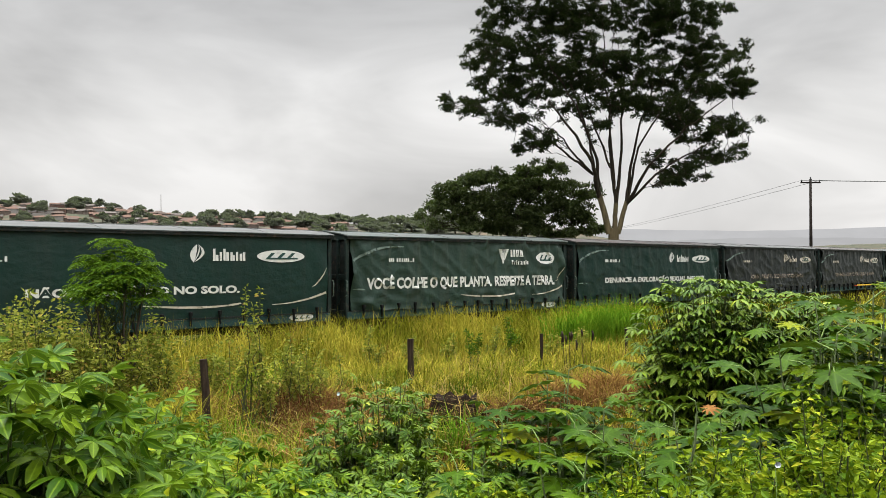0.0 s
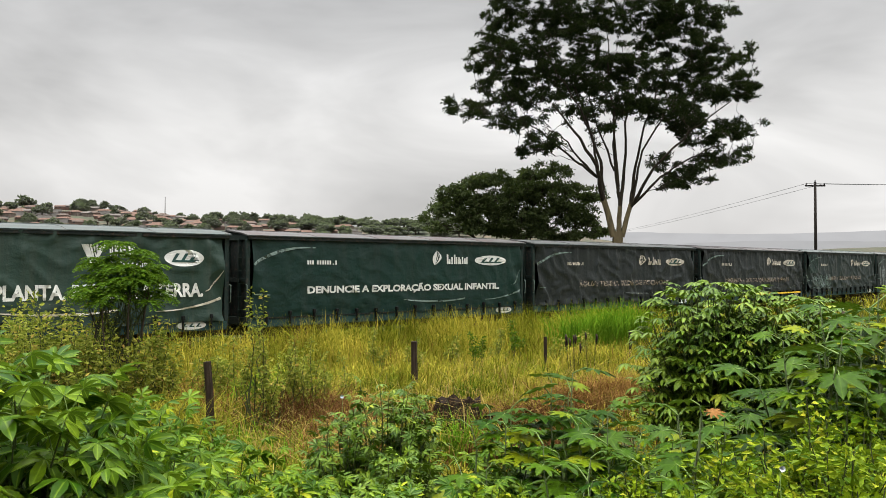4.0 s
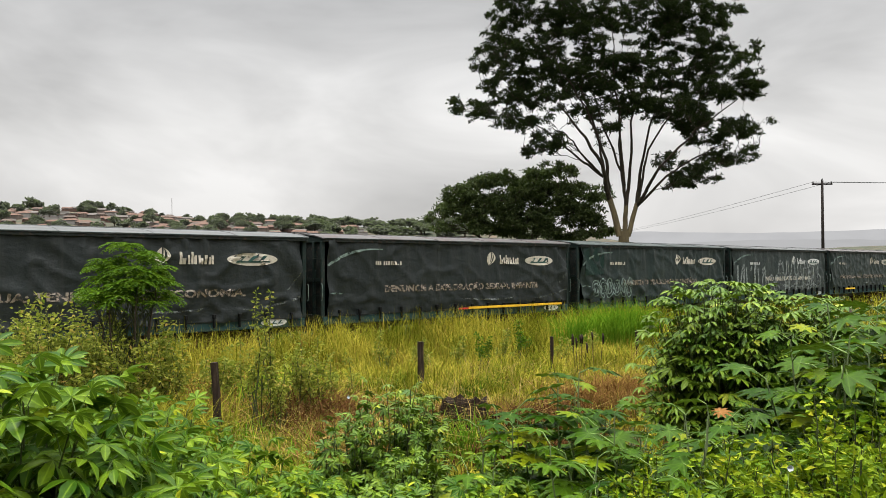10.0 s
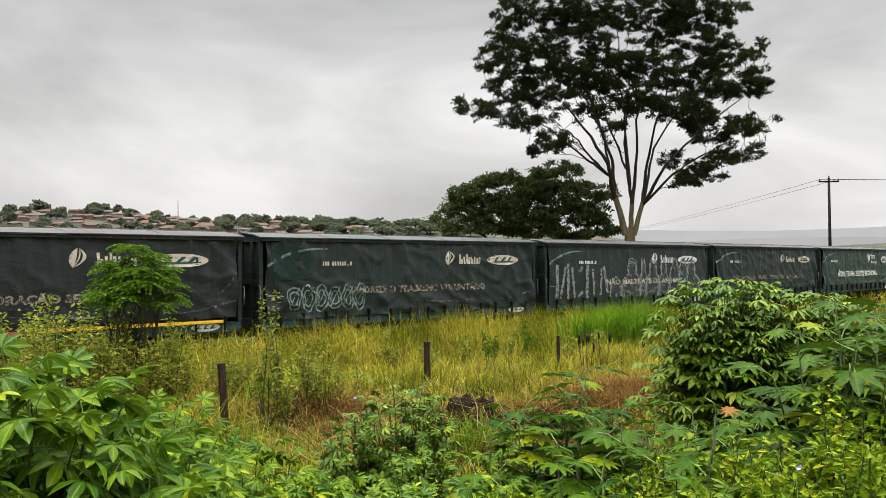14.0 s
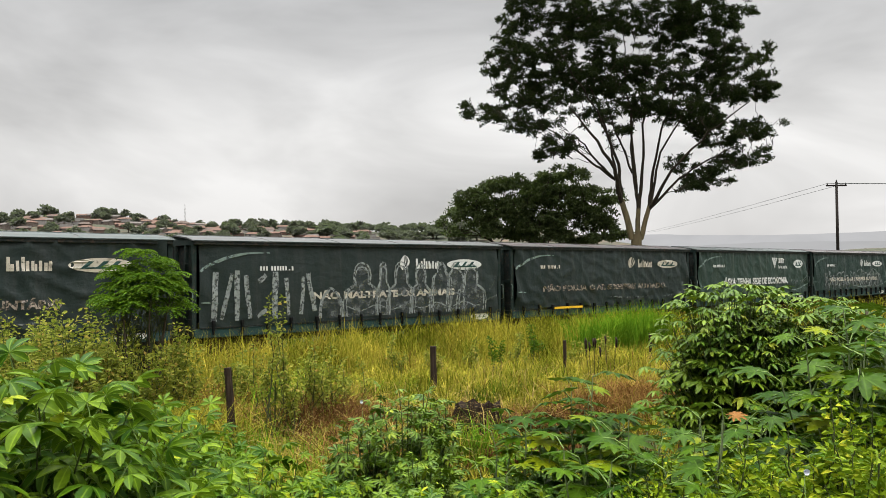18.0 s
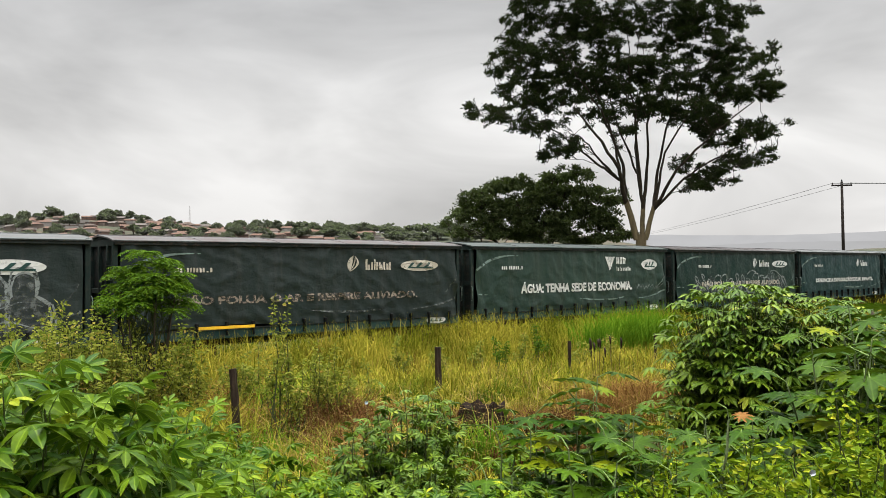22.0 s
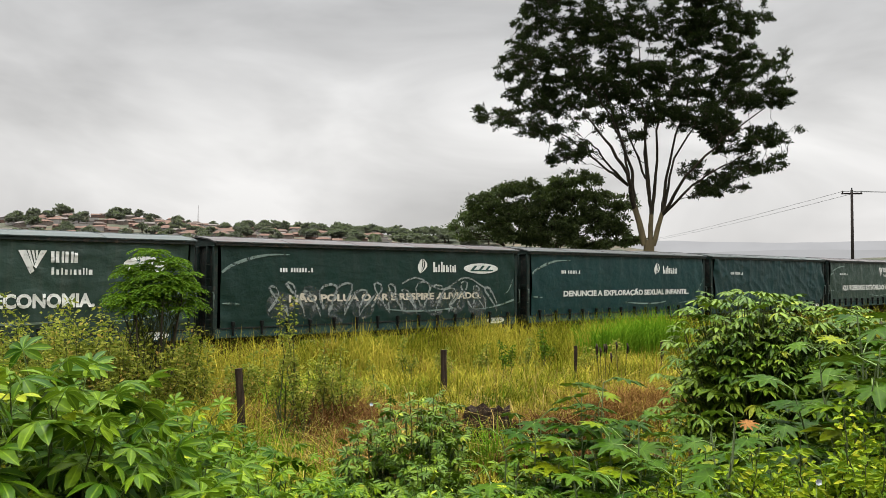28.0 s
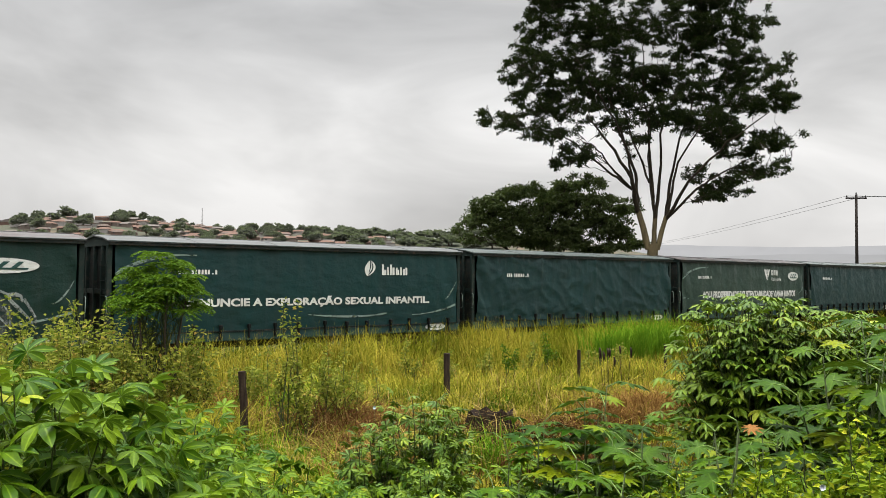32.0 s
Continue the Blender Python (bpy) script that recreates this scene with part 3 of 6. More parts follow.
# per wagon: tarp colour, roof, slack, print finish of logo / slogan, slogan, its left edge and width in metres from the
# tarpaulin's left end, letter height, which emblem, extras
TARPS = {
    "green": tarp_material("tarp_green", (0.0035, 0.0205, 0.0155), (0.005, 0.0175, 0.0135), (0.016, 0.024, 0.020)),
    "grey": tarp_material("tarp_greygreen", (0.018, 0.038, 0.028), (0.014, 0.029, 0.022), (0.045, 0.053, 0.042)),
    "dark": tarp_material("tarp_dark", (0.012, 0.016, 0.0155), (0.009, 0.012, 0.0115), (0.029, 0.031, 0.029)),
    "slate": tarp_material("tarp_slate", (0.013, 0.0215, 0.0195), (0.011, 0.0175, 0.016), (0.034, 0.037, 0.034)),
    "teal": tarp_material("tarp_teal", (0.004, 0.026, 0.026), (0.005, 0.021, 0.021), (0.014, 0.027, 0.026)),
}
WAGONS = [
    dict(tarp="green", roof="grey", slack=0.25, logo=M_WHITE, ink=M_WHITE, words="NÃO JOGUE ÓLEO NO SOLO.", x=3.1, w=6.15, h=0.26, mark="leaf", oval=True, num=1.5, look="deep green"),
    dict(tarp="grey", roof="green", slack=1.5, logo=M_WHITE, ink=M_WHITE, words="VOCÊ COLHE O QUE PLANTA. RESPEITE A TERRA.", x=0.8, w=10.15, h=0.40, mark="wedge", oval=True, num=1.75, look="creased grey-green", cut=0.9),
    dict(tarp="green", roof="rusty", slack=0.7, logo=M_WHITE, ink=M_WHITE, words="DENUNCIE A EXPLORAÇÃO SEXUAL INFANTIL.", x=2.1, w=9.1, h=0.27, mark="leaf", oval=True, num=2.1, look="green"),
    dict(tarp="dark", roof="grey", slack=1.6, logo=M_CREAM, ink=M_FAINT, words="ÁGUA: TENHA SEDE DE ECONOMIA.", x=2.9, w=7.6, h=0.27, mark="leaf", oval=True, num=2.1, look="soot-dark creased"),
    dict(tarp="dark", roof="rusty", slack=1.2, logo=M_CREAM, ink=M_FAINT, words="DENUNCIE A EXPLORAÇÃO SEXUAL INFANTIL", x=2.5, w=8.2, h=0.27, mark="leaf", oval=True, num=2.1, look="soot-dark", strip=True),
    dict(tarp="slate", roof="green", slack=1.4, logo=M_CREAM, ink=M_FAINT, words="VALORIZE O TRABALHO VOLUNTÁRIO", x=3.2, w=6.5, h=0.27, mark="leaf", oval=True, num=2.2, look="dark green patched", patch=True),
    dict(tarp="slate", roof="grey", slack=0.35, logo=M_WHITE, ink=M_CREAM, words="NÃO MALTRATE OS ANIMAIS", x=4.0, w=6.2, h=0.27, mark="leaf", oval=True, num=2.1, look="dark green graffiti-covered", graffiti=1),
    dict(tarp="slate", roof="rusty", slack=1.0, logo=M_CREAM, ink=M_FAINT, words="NÃO POLUA O AR E RESPIRE ALIVIADO.", x=1.7, w=8.9, h=0.27, mark="leaf", oval=True, num=1.6, look="dark slate-green", strip2=True),
    dict(tarp="grey", roof="green", slack=0.9, logo=M_WHITE, ink=M_WHITE, words="ÁGUA: TENHA SEDE DE ECONOMIA.", x=2.6, w=7.3, h=0.36, mark="wedge", oval=True, num=1.5, look="grey-green", tag=True),
    dict(tarp="green", roof="rusty", slack=0.3, logo=M_WHITE, ink=M_CREAM, words="NÃO POLUA O AR E RESPIRE ALIVIADO.", x=2.4, w=8.3, h=0.27, mark="leaf", oval=True, num=2.1, look="green graffiti-covered", graffiti=2),
    dict(tarp="teal", roof="grey", slack=0.3, logo=M_WHITE, ink=M_WHITE, words="DENUNCIE A EXPLORAÇÃO SEXUAL INFANTIL.", x=2.0, w=9.2, h=0.27, mark="leaf", oval=False, num=1.9, look="teal green"),
    dict(tarp="teal", roof="green", slack=1.0, logo=None, ink=None, words="", x=0, w=0, h=0, mark="", oval=False, num=1.7, look="plain teal green", plain=True),
    dict(tarp="grey", roof="rusty", slack=0.4, logo=M_WHITE, ink=M_WHITE, words="AQUI PROSPERIDADE E SUSTENTABILIDADE VIAJAM JUNTOS", x=1.9, w=9.6, h=0.32, mark="wedge", oval=True, num=1.5, look="grey-green"),
    dict(tarp="teal", roof="green", slack=0.4, logo=None, ink=None, words="", x=0, w=0, h=0, mark="", oval=False, num=1.7, look="plain green", plain=True),
    dict(tarp="green", roof="grey", slack=0.4, logo=M_WHITE, ink=M_CREAM, words="", x=0, w=0, h=0, mark="leaf", oval=True, num=1.9, look="green"),
]
ROOFS = {"grey": M_ROOF_A, "green": M_ROOF_B, "rusty": M_ROOF_C}


def join_flat(pieces):
    bm = bmesh.new()
    for b in pieces:
        me = bpy.data.meshes.new("s")
        b.to_mesh(me)
        b.free()
        bm.from_mesh(me)
        bpy.data.meshes.remove(me)
    return bm


# spray-painted bottle shapes: middle, body width, shoulder height, top
BOTTLES = ((-1.6, 0.9, 2.05, 2.35), (-0.35, 1.5, 2.3, 3.18), (0.55, 0.62, 2.35, 3.2), (1.35, 1.25, 2.3, 3.22),
           (2.25, 1.0, 2.25, 3.15), (3.25, 0.95, 2.7, 3.2), (3.95, 0.9, 2.75, 3.2), (4.75, 1.5, 2.2, 3.12))


def bottle(cx, w, sh, top, sc, r):
    hw, nk = w / 2 * sc, w * 0.21 * sc
    tp = sh + (top - sh) * sc
    side = [(hw, 1.34), (hw * 1.02, (1.34 + sh) / 2), (hw * 0.92, sh - 0.08), (hw * 0.62, sh + 0.06), (nk, sh + 0.16), (nk * 1.15, (sh + tp) / 2), (nk * 0.95, tp - 0.14), (nk * 0.55, tp - 0.03), (0, tp)]
    return [(cx - x + r.uniform(-0.02, 0.02), z) for x, z in side] + [(cx + x + r.uniform(-0.02, 0.02), z) for x, z in side[-2::-1]]


def scribble(kind, half):
    """Chalky spray strokes."""
    out = []
    r = random.Random(kind)
    if kind == 1:
        for b in BOTTLES:
            for sc in (1.0, 0.84):
                pts = bottle(*b, sc, r)
                out.append((pts, [0.035 + 0.04 * r.random() for _ in pts]))
        # a row of tall slanted bars beside them
        for x, lean, lo, hi, w in ((-5.75, 0.05, 1.4, 2.9, 0.17), (-5.5, 0.32, 1.45, 2.85, 0.14), (-5.0, 0.0, 1.4, 2.95, 0.17), (-4.55, -0.16, 1.45, 2.8, 0.16), (-4.3, 0.3, 1.5, 1.7, 0.16), (-4.25, 0.25, 2.6, 2.8, 0.15),
                                   (-3.7, 0.0, 1.4, 2.9, 0.2), (-3.2, -0.1, 1.5, 2.7, 0.15), (-2.75, 0.1, 1.5, 2.75, 0.15), (-2.25, -0.25, 1.6, 2.85, 0.16)):
            out.append(([(x + lean * i / 4 + r.uniform(-0.02, 0.02), lo + (hi - lo) * i / 4) for i in range(5)], [w * r.uniform(0.8, 1.15) for _ in range(5)]))
        for z in (1.62, 2.12):
            pts = [(-1.0 + 6.2 * i / 22, z + 0.10 * math.sin(i * 1.3 + z * 9)) for i in range(23)]
            out.append((pts, [0.02 + 0.03 * r.random() for _ in pts]))
    elif kind == 3:
        for k in range(6):
            x0 = -half + 1.0 + 0.52 * k
            for sc in (1.0, 0.6):
                pts = [(x0 + 0.25 * sc * math.cos(a) * (1 + 0.25 * math.sin(3 * a + k)), 1.86 + 0.42 * sc * math.sin(a) * (1 + 0.15 * math.cos(2 * a + 2 * k))) for a in (2 * math.pi * i / 12 for i in range(13))]
                out.append((pts, [0.035 + 0.03 * r.random() for _ in pts]))
            out.append(([(x0 - 0.2, 1.55), (x0 + 0.02, 1.9), (x0 + 0.2, 2.22)], [0.04] * 3))
    else:
        for k in range(15):
            x0 = -4.6 + k * 0.66
            pts = [(x0 + 0.25 * math.sin(i * 0.9 + k) + 0.05 * i, 1.45 + (1.05 + 0.15 * math.sin(k * 2.2)) * abs(math.sin(0.25 + i * 0.33 + 0.3 * (k % 3)))) for i in range(11)]
            out.append((pts, [0.035 + 0.06 * r.random() for _ in pts]))
        pts = [(0.6 + 4.3 * i / 14, 2.55 + 0.22 * math.sin(i * 0.8)) for i in range(15)]
        out.append((pts, [0.06] * 15))
    return join_flat([ribbon(pts, wd) for pts, wd in out])


def spray_fill(kind):
    """Thin chalky paint inside the outlines."""
    r = random.Random(kind + 9)
    if kind == 1:
        return [poly(bmesh.new(), bottle(*b, 0.95, r)) for b in BOTTLES]
    return [disc(-4.2 + 1.05 * k, 1.85 + 0.12 * math.sin(k * 2.0), 0.50, 0.46 + 0.1 * math.sin(k)) for k in range(9)]


def wagon(n, spec):
    half = (TARP - spec.get("cut", 0.0)) / 2
    seed, slack = n * 1.7 + 0.4, spec["slack"]
    root = tagged(new("freight_wagon"), f"{spec['look']} tarpaulin-sided freight wagon with a low gabled metal roof", "freight wagon", "wagons of the train")
    end = half + 0.14
    # underframe, floor and far wall
    part("floor", cuboid(-end, end, -1.30, 1.30, 0.98, 1.20, 0.01), M_STEEL, root)
    part("far_wall", cuboid(-end + 0.05, end - 0.05, 1.28, 1.35, 1.20, 3.86), M_FRAME, root)
    part("sill", cuboid(-end, end, -1.36, -1.30, 0.92, 1.19, 0.012), M_SILL, root, "teal painted side sill")
    part("centre_beam", cuboid(-end - 0.1, end + 0.1, -0.25, 0.25, 0.62, 0.98, 0.01), M_STEEL, root)
    # near tarpaulin
    nx, nz = int(half * 2 / 0.085), 26
    bm = bmesh.new()
    grid = []
    for j in range(nz + 1):
        row = []
        for i in range(nx + 1):
            x = -half + 2 * half * i / nx
            hem = Z_HEM - 0.03 + slack * 0.05 * noise.noise((x * 0.7, seed, 3.0))
            if spec.get("strip"):
                hem += 0.16 * sstep(-3.5, 3.5, x)
            if spec.get("strip2"):
                hem += 0.14 * math.exp(-((x + 3.0) / 2.2) ** 2)
            z = hem + (Z_TOP + 0.03 - hem) * j / nz
            row.append(bm.verts.new((x, float(tarp_y(x, z, half, seed, slack)), float(z))))
        grid.append(row)
    for a, b in zip(grid, grid[1:]):
        for i in range(nx):
            bm.faces.new((a[i], a[i + 1], b[i + 1], b[i]))
    tarp = part("side_tarpaulin", bm, TARPS[spec["tarp"]], root, spec["look"] + " side tarpaulin", smooth=True)
    # end frames with posts
    for sgn in (-1, 1):
        x = sgn * end
        wall = part("end_frame", cuboid(x - 0.05, x + 0.05, -1.33, 1.33, 1.00, 1.24, 0.01), M_FRAME, root)
        for z0, z1 in ((2.36, 2.50), (3.72, 3.90)):
            part("end_beam", cuboid(x - 0.05, x + 0.05, -1.33, 1.33, z0, z1, 0.01), M_FRAME, wall)
        for y in (-1.28, -0.78, 0.0, 0.78, 1.28):
            part("end_post", cuboid(x - 0.07, x + 0.07, y - 0.06, y + 0.06, 1.2, 3.74, 0.012), M_FRAME, wall)
        part("end_panel", cuboid(x - sgn * 0.04 - 0.012, x - sgn * 0.04 + 0.012, -1.27, 1.27, 1.22, 3.74), M_STEEL, wall)
    # ladder on the near corner
    lad = part("ladder", cuboid(-end - 0.115, -end - 0.08, -0.89, -0.86, 0.95, 3.3), M_FRAME, root, "worn dark green ladder")
    for k in range(6):
        z = 1.05 + 0.42 * k
        part("rung", cuboid(-end - 0.11, -end - 0.085, -1.33, -0.86, z, z + 0.025), M_FRAME, lad)
    for sx in (-1, 1):
        grab = Acc()
        x0 = sx * (end + 0.09)
        grab.tube([(x0, -1.36, 1.75), (x0, -1.44, 1.78), (x0, -1.44, 2.28), (x0, -1.36, 2.31)], [0.013] * 4, 5)
        link_mesh("grab_handle", grab.mesh("grab_handle"), M_SAGE, root)
    # fascia and roof
    part("fascia", cuboid(-end - 0.06, end + 0.06, -1.44, -1.37, 3.73, 3.835, 0.012), M_STEEL, root, "dark eaves rail")
    part("eaves_rail", cuboid(-end - 0.06, end + 0.06, -1.47, -1.40, 3.838, 3.86, 0.008), M_FRAME, root)
    segs = 5
    re = end + 0.10
    prof = [(-1.46, 3.865), (-0.95, 3.965), (0.0, 4.065), (0.95, 3.965), (1.46, 3.865)]
    roof = part("roof_ridge", cuboid(-re, re, -0.06, 0.06, 4.062, 4.080, 0.006), ROOFS[spec["roof"]], root)
    wx = re / segs - 0.004
    rb = bmesh.new()
    top = [[rb.verts.new((x, y, z)) for y, z in prof] for x in (-wx, wx)]
    low = [[rb.verts.new((x, y, z - 0.04)) for y, z in prof] for x in (-wx, wx)]
    for i in range(4):
        rb.faces.new((top[0][i], top[1][i], top[1][i + 1], top[0][i + 1]))
        rb.faces.new((low[0][i], low[0][i + 1], low[1][i + 1], low[1][i]))
    for r0 in (0, 1):
        for i in range(4):
            rb.faces.new((top[r0][i], top[r0][i + 1], low[r0][i + 1], low[r0][i]))
    for i in (0, 4):
        rb.faces.new((top[0][i], low[0][i], low[1][i], top[1][i]))
    # folded seam on the sheet's right edge
    for (ya, za), (yb, zb) in zip(prof, prof[1:]):
        q = [rb.verts.new((wx + dx, y, z + h)) for h, dx in ((0.0, -0.02), (0.009, -0.02), (0.009, 0.012), (0.0, 0.012)) for y, z in ((ya, za), (yb, zb))]
        for i in (0, 2, 4):
            rb.faces.new((q[i], q[i + 1], q[i + 3], q[i + 2]))
    bmesh.ops.recalc_face_normals(rb, faces=rb.faces[:])
    sheet = bpy.data.meshes.new("roof_sheet")
    rb.to_mesh(sheet)
    rb.free()
    sheet.materials.append(ROOFS[spec["roof"]])
    rr = random.Random(n)
    for k in range(segs):
        ob = new("roof_sheet", sheet)
        ob.parent = root
        ob.matrix_local = pose(-re + (2 * k + 1) * re / segs, 0, 0.005 * (k % 2) + rr.uniform(-0.002, 0.002), 0, rr.uniform(-0.08, 0.08), 0)
    for sgn in (-1, 1):
        gb = bmesh.new()
        x = sgn * (end + 0.045)
        ring = [gb.verts.new((x, y, z - 0.045)) for y, z in prof] + [gb.verts.new((x, 1.42, 3.72)), gb.verts.new((x, -1.42, 3.72))]
        gb.faces.new(ring)
        bmesh.ops.solidify(gb, geom=gb.faces[:], thickness=0.03)
        part("gable", gb, M_FRAME, root)
    # hold-down straps along the hem
    strap = bpy.data.meshes.new("hem_buckle")
    sb = cuboid(-0.045, 0.045, -1.50, -1.375, 1.30, 1.43, 0.012)
    box(sb, -0.022, 0.022, -1.485, -1.385, 1.00, 1.30, 0.006)
    sb.to_mesh(strap)
    sb.free()
    strap.materials.append(M_STRAP)
    for k in range(14):
        ob = new("hem_buckle", strap)
        ob.parent = root
        ob.location = (-half + 0.45 + (2 * half - 0.9) * k / 13 + rr.uniform(-0.06, 0.06), 0, rr.uniform(-0.03, 0.02))
    part("hem_rail", cuboid(-half, half, -1.395, -1.37, 1.20, 1.235), M_STEEL, root)
    for cx in (-half + 1.9, half - 1.9):
        bogie(root, cx, n)
    for sgn in (-1, 1):
        cb = bmesh.new()
        x0, x1 = sorted((sgn * (end + 0.08), sgn * (PITCH / 2 - spec.get("cut", 0.0) / 2 + 0.03)))
        box(cb, x0, x1, -0.09, 0.09, 0.70, 0.86, 0.02)
        box(cb, *sorted((sgn * (end + 0.22), sgn * (end + 0.36))), -0.16, 0.16, 0.64, 0.92, 0.03)
        part("coupler", cb, M_RUST, root)
    # print on the tarpaulin
    def put(name, bm, m, label="", lift=0.020):
        part(name, lay(bm, half, seed, slack, lift), m, tarp, label)

    def put_bars(name, spec4, x, z, h, m, lift=0.020):
        for w, gap, *k in spec4:
            put(name, bars([(w, gap, *k)], x, z, h), m, "", lift)
            x += (w + gap) * h
    lx = -half
    shift = -0.12
    lx += shift
    put_bars("number_bar", [(0.5, 0.22)] * 2 + [(0.5, 0.9)] + [(0.46, 0.28)] * 5 + [(0.46, 0.5), (0.4, 0.4, 0.25), (0.46, 0.1)], lx + spec["num"], 2.94, 0.135, M_WHITE if spec["logo"] in (M_WHITE, None) else M_CREAM)
    if spec.get("plain"):
        put_bars("sill_bar", [(0.7, 0.2)] * 7, lx + 1.0, 1.30, 0.1, M_GHOST)
    else:
        put("swoosh_arc", swoosh(half, 0), M_SAGE, "pale arc print")
        for side in (1, 2, 3):
            put("swoosh_arc", swoosh(half, side), M_CREAM if n in (0, 1) else M_GHOST if spec["tarp"] in ("dark", "slate") else M_SAGE, "pale arc print")
        put("swoosh_arc", stub_swoosh(half), M_SAGE)
    if spec["mark"] == "leaf":
        sx = 7.55 if spec["oval"] else 8.3
        put("leaf_emblem", leaf_emblem(lx + sx, 2.92, 0.52), spec["logo"], "pale leaf emblem")
        put_bars("name_bar", [(0.22, 0.02), (0.24, 0.12, 0.5), (0.2, 0.14, 0.74), (0.2, 0.06), (0.24, 0.14, 0.72), (0.2, 0.02, 0.72), (0.16, 0.12, 0.5), (0.2, 0.14, 0.74), (0.22, 0.06, 0.6), (0.22, 0, 0.72)], lx + sx + 0.80, 2.97, 0.37, spec["logo"])
    elif spec["mark"] == "wedge":
        k = half / (TARP / 2)
        put("wedge_emblem", wedge_emblem(lx + 8.0 * k, 2.86, 0.62), spec["logo"], "pale striped wedge emblem")
        put_bars("name_bar", [(0.28, 0.12), (0.28, 0.2), (0.2, 0.1), (0.26, 0.22), (0.2, 0.08), (0.28, 0, 0.9)], lx + 8.0 * k + 0.78, 3.16, 0.30, spec["logo"])
        put_bars("name_bar", [(0.34, 0.3), (0.34, 0.3, 0.72), (0.2, 0.26, 0.95), (0.34, 0.3, 0.72), (0.24, 0.26, 0.72), (0.34, 0.3, 0.72), (0.34, 0.26, 0.72), (0.2, 0.24, 0.95), (0.16, 0.2, 0.95), (0.5, 0, 0.72)], lx + 8.0 * k + 0.80, 2.84, 0.19, spec["logo"])
    if spec["oval"]:
        ox = (lx + 10.72) if spec["mark"] == "leaf" else half - 1.25
        rx, rz = (0.88, 0.20) if spec["mark"] == "leaf" else (0.62, 0.25)
        put("oval_badge", disc(ox, 3.12, rx, rz), spec["logo"], "pale oval badge with dark slanted strokes")
        for d in (-0.42, 0.02, 0.42):
            w = rx * 0.36
            ob = poly(bmesh.new(), [(ox + d * rx - w * 0.7, 3.12 - rz * 0.5), (ox + d * rx + w * 0.75, 3.12 - rz * 0.5), (ox + d * rx + w * 0.8, 3.12 - rz * 0.25), (ox + d * rx - w * 0.08, 3.12 - rz * 0.25), (ox + d * rx + w * 0.5, 3.12 + rz * 0.55), (ox + d * rx + w * 0.05, 3.12 + rz * 0.55)])
            put("badge_stroke", ob, M_INK, "", 0.032)
    if spec["words"]:
        wb = fit_words(spec["words"], spec["w"], spec["h"] * (1.18 if spec["h"] < 0.3 else 1.36), 0.013 if spec["h"] < 0.3 else 0.020)
        bmesh.ops.translate(wb, verts=wb.verts, vec=(lx + spec["x"], 1.98, 0))
        for piece in letters(wb):
            put("letter", piece, spec["ink"])
    sb = disc(half - 1.0, 1.10, 0.46, 0.13)
    for v in sb.verts:
        v.co = Vector((v.co.x, -1.368, v.co.y))
    badge = part("sill_badge", sb, M_WHITE, root, "small white oval badge on the sill")
    for d in (-0.22, 0.0, 0.22):
        st = bmesh.new()
        st.faces.new([st.verts.new((half - 1.0 + d + dx, -1.374, z)) for dx, z in ((-0.09, 1.05), (0.09, 1.05), (0.09, 1.08), (0.0, 1.08), (0.07, 1.16), (0.01, 1.16))])
        part("badge_stroke", st, M_INK, badge)
    if spec.get("graffiti"):
        put("graffiti", scribble(spec["graffiti"], half), M_CHALK, "chalky grey spray-painted outlines", 0.024)
        for piece in spray_fill(spec["graffiti"]):
            put("graffiti_fill", piece, M_HAZE, "thin rubbed chalky spray paint", 0.016)
    if spec.get("tag"):
        put("graffiti", ribbon([(half - 2.2 + 0.13 * i, 2.0 + 0.16 * (i % 2) + 0.05 * math.sin(i)) for i in range(16)], [0.04] * 16), M_CHALK, "small chalky scribble")
    if spec.get("patch"):
        pb = bmesh.new()
        poly(pb, [(lx + 0.35, 2.45), (lx + 1.7, 2.5), (lx + 1.75, 3.72), (lx + 0.3, 3.74)])
        put("repair_patch", pb, TARPS["green"], "greener repair patch", 0.02)
        put("graffiti", scribble(3, half), M_SAGE, "faded green scribble", 0.022)
    if spec.get("strip"):
        part("cargo_strip", cuboid(0.2, half - 0.5, -1.53, -1.505, 1.22, 1.31), M_YELLOW, root, "yellow strip under the lifted hem")
        part("cargo_strip", cuboid(-0.3, 0.18, -1.53, -1.505, 1.22, 1.28), M_RED, root, "red strip end")
    if spec.get("strip2"):
        part("cargo_strip", cuboid(-4.0, -2.2, -1.53, -1.505, 1.22, 1.31), M_YELLOW, root, "yellow strip under the lifted hem")
    return root


TRAIN = [wagon(n, spec) for n, spec in enumerate(WAGONS)]

# the track's wagons roll by at some 4 m/s
RUN = (-6.17473594e-06, 9.80890715e-05, 6.61530896e-03, -4.13999889, -17.7155708)


def wagon_pose(n, t):
    s = n * PITCH + (TARP - WAGONS[n].get("cut", 0.0)) / 2 - (0.9 if n > 1 else 0.0) + float(np.polyval(RUN, t))
    x, y, h = track(s, HALF_W)
    return pose(x, y, 0, 0, 0, math.degrees(h))


def motions():
    for n, ob in enumerate(TRAIN):
        walk(ob, [(t, wagon_pose(n, t)) for t in range(0, 33, 1)])
    # the wheels turn with the way rolled
    times = [i * 2 / 15 for i in range(241)]
    for ob, x in WHEELSETS:
        walk(ob, [(t, pose(x, 0, WHEEL_R, 0, math.degrees((np.polyval(RUN, t) - RUN[-1]) / WHEEL_R) % 360, 0)) for t in times])
# ---- beyond the train: trees, pole, town ----


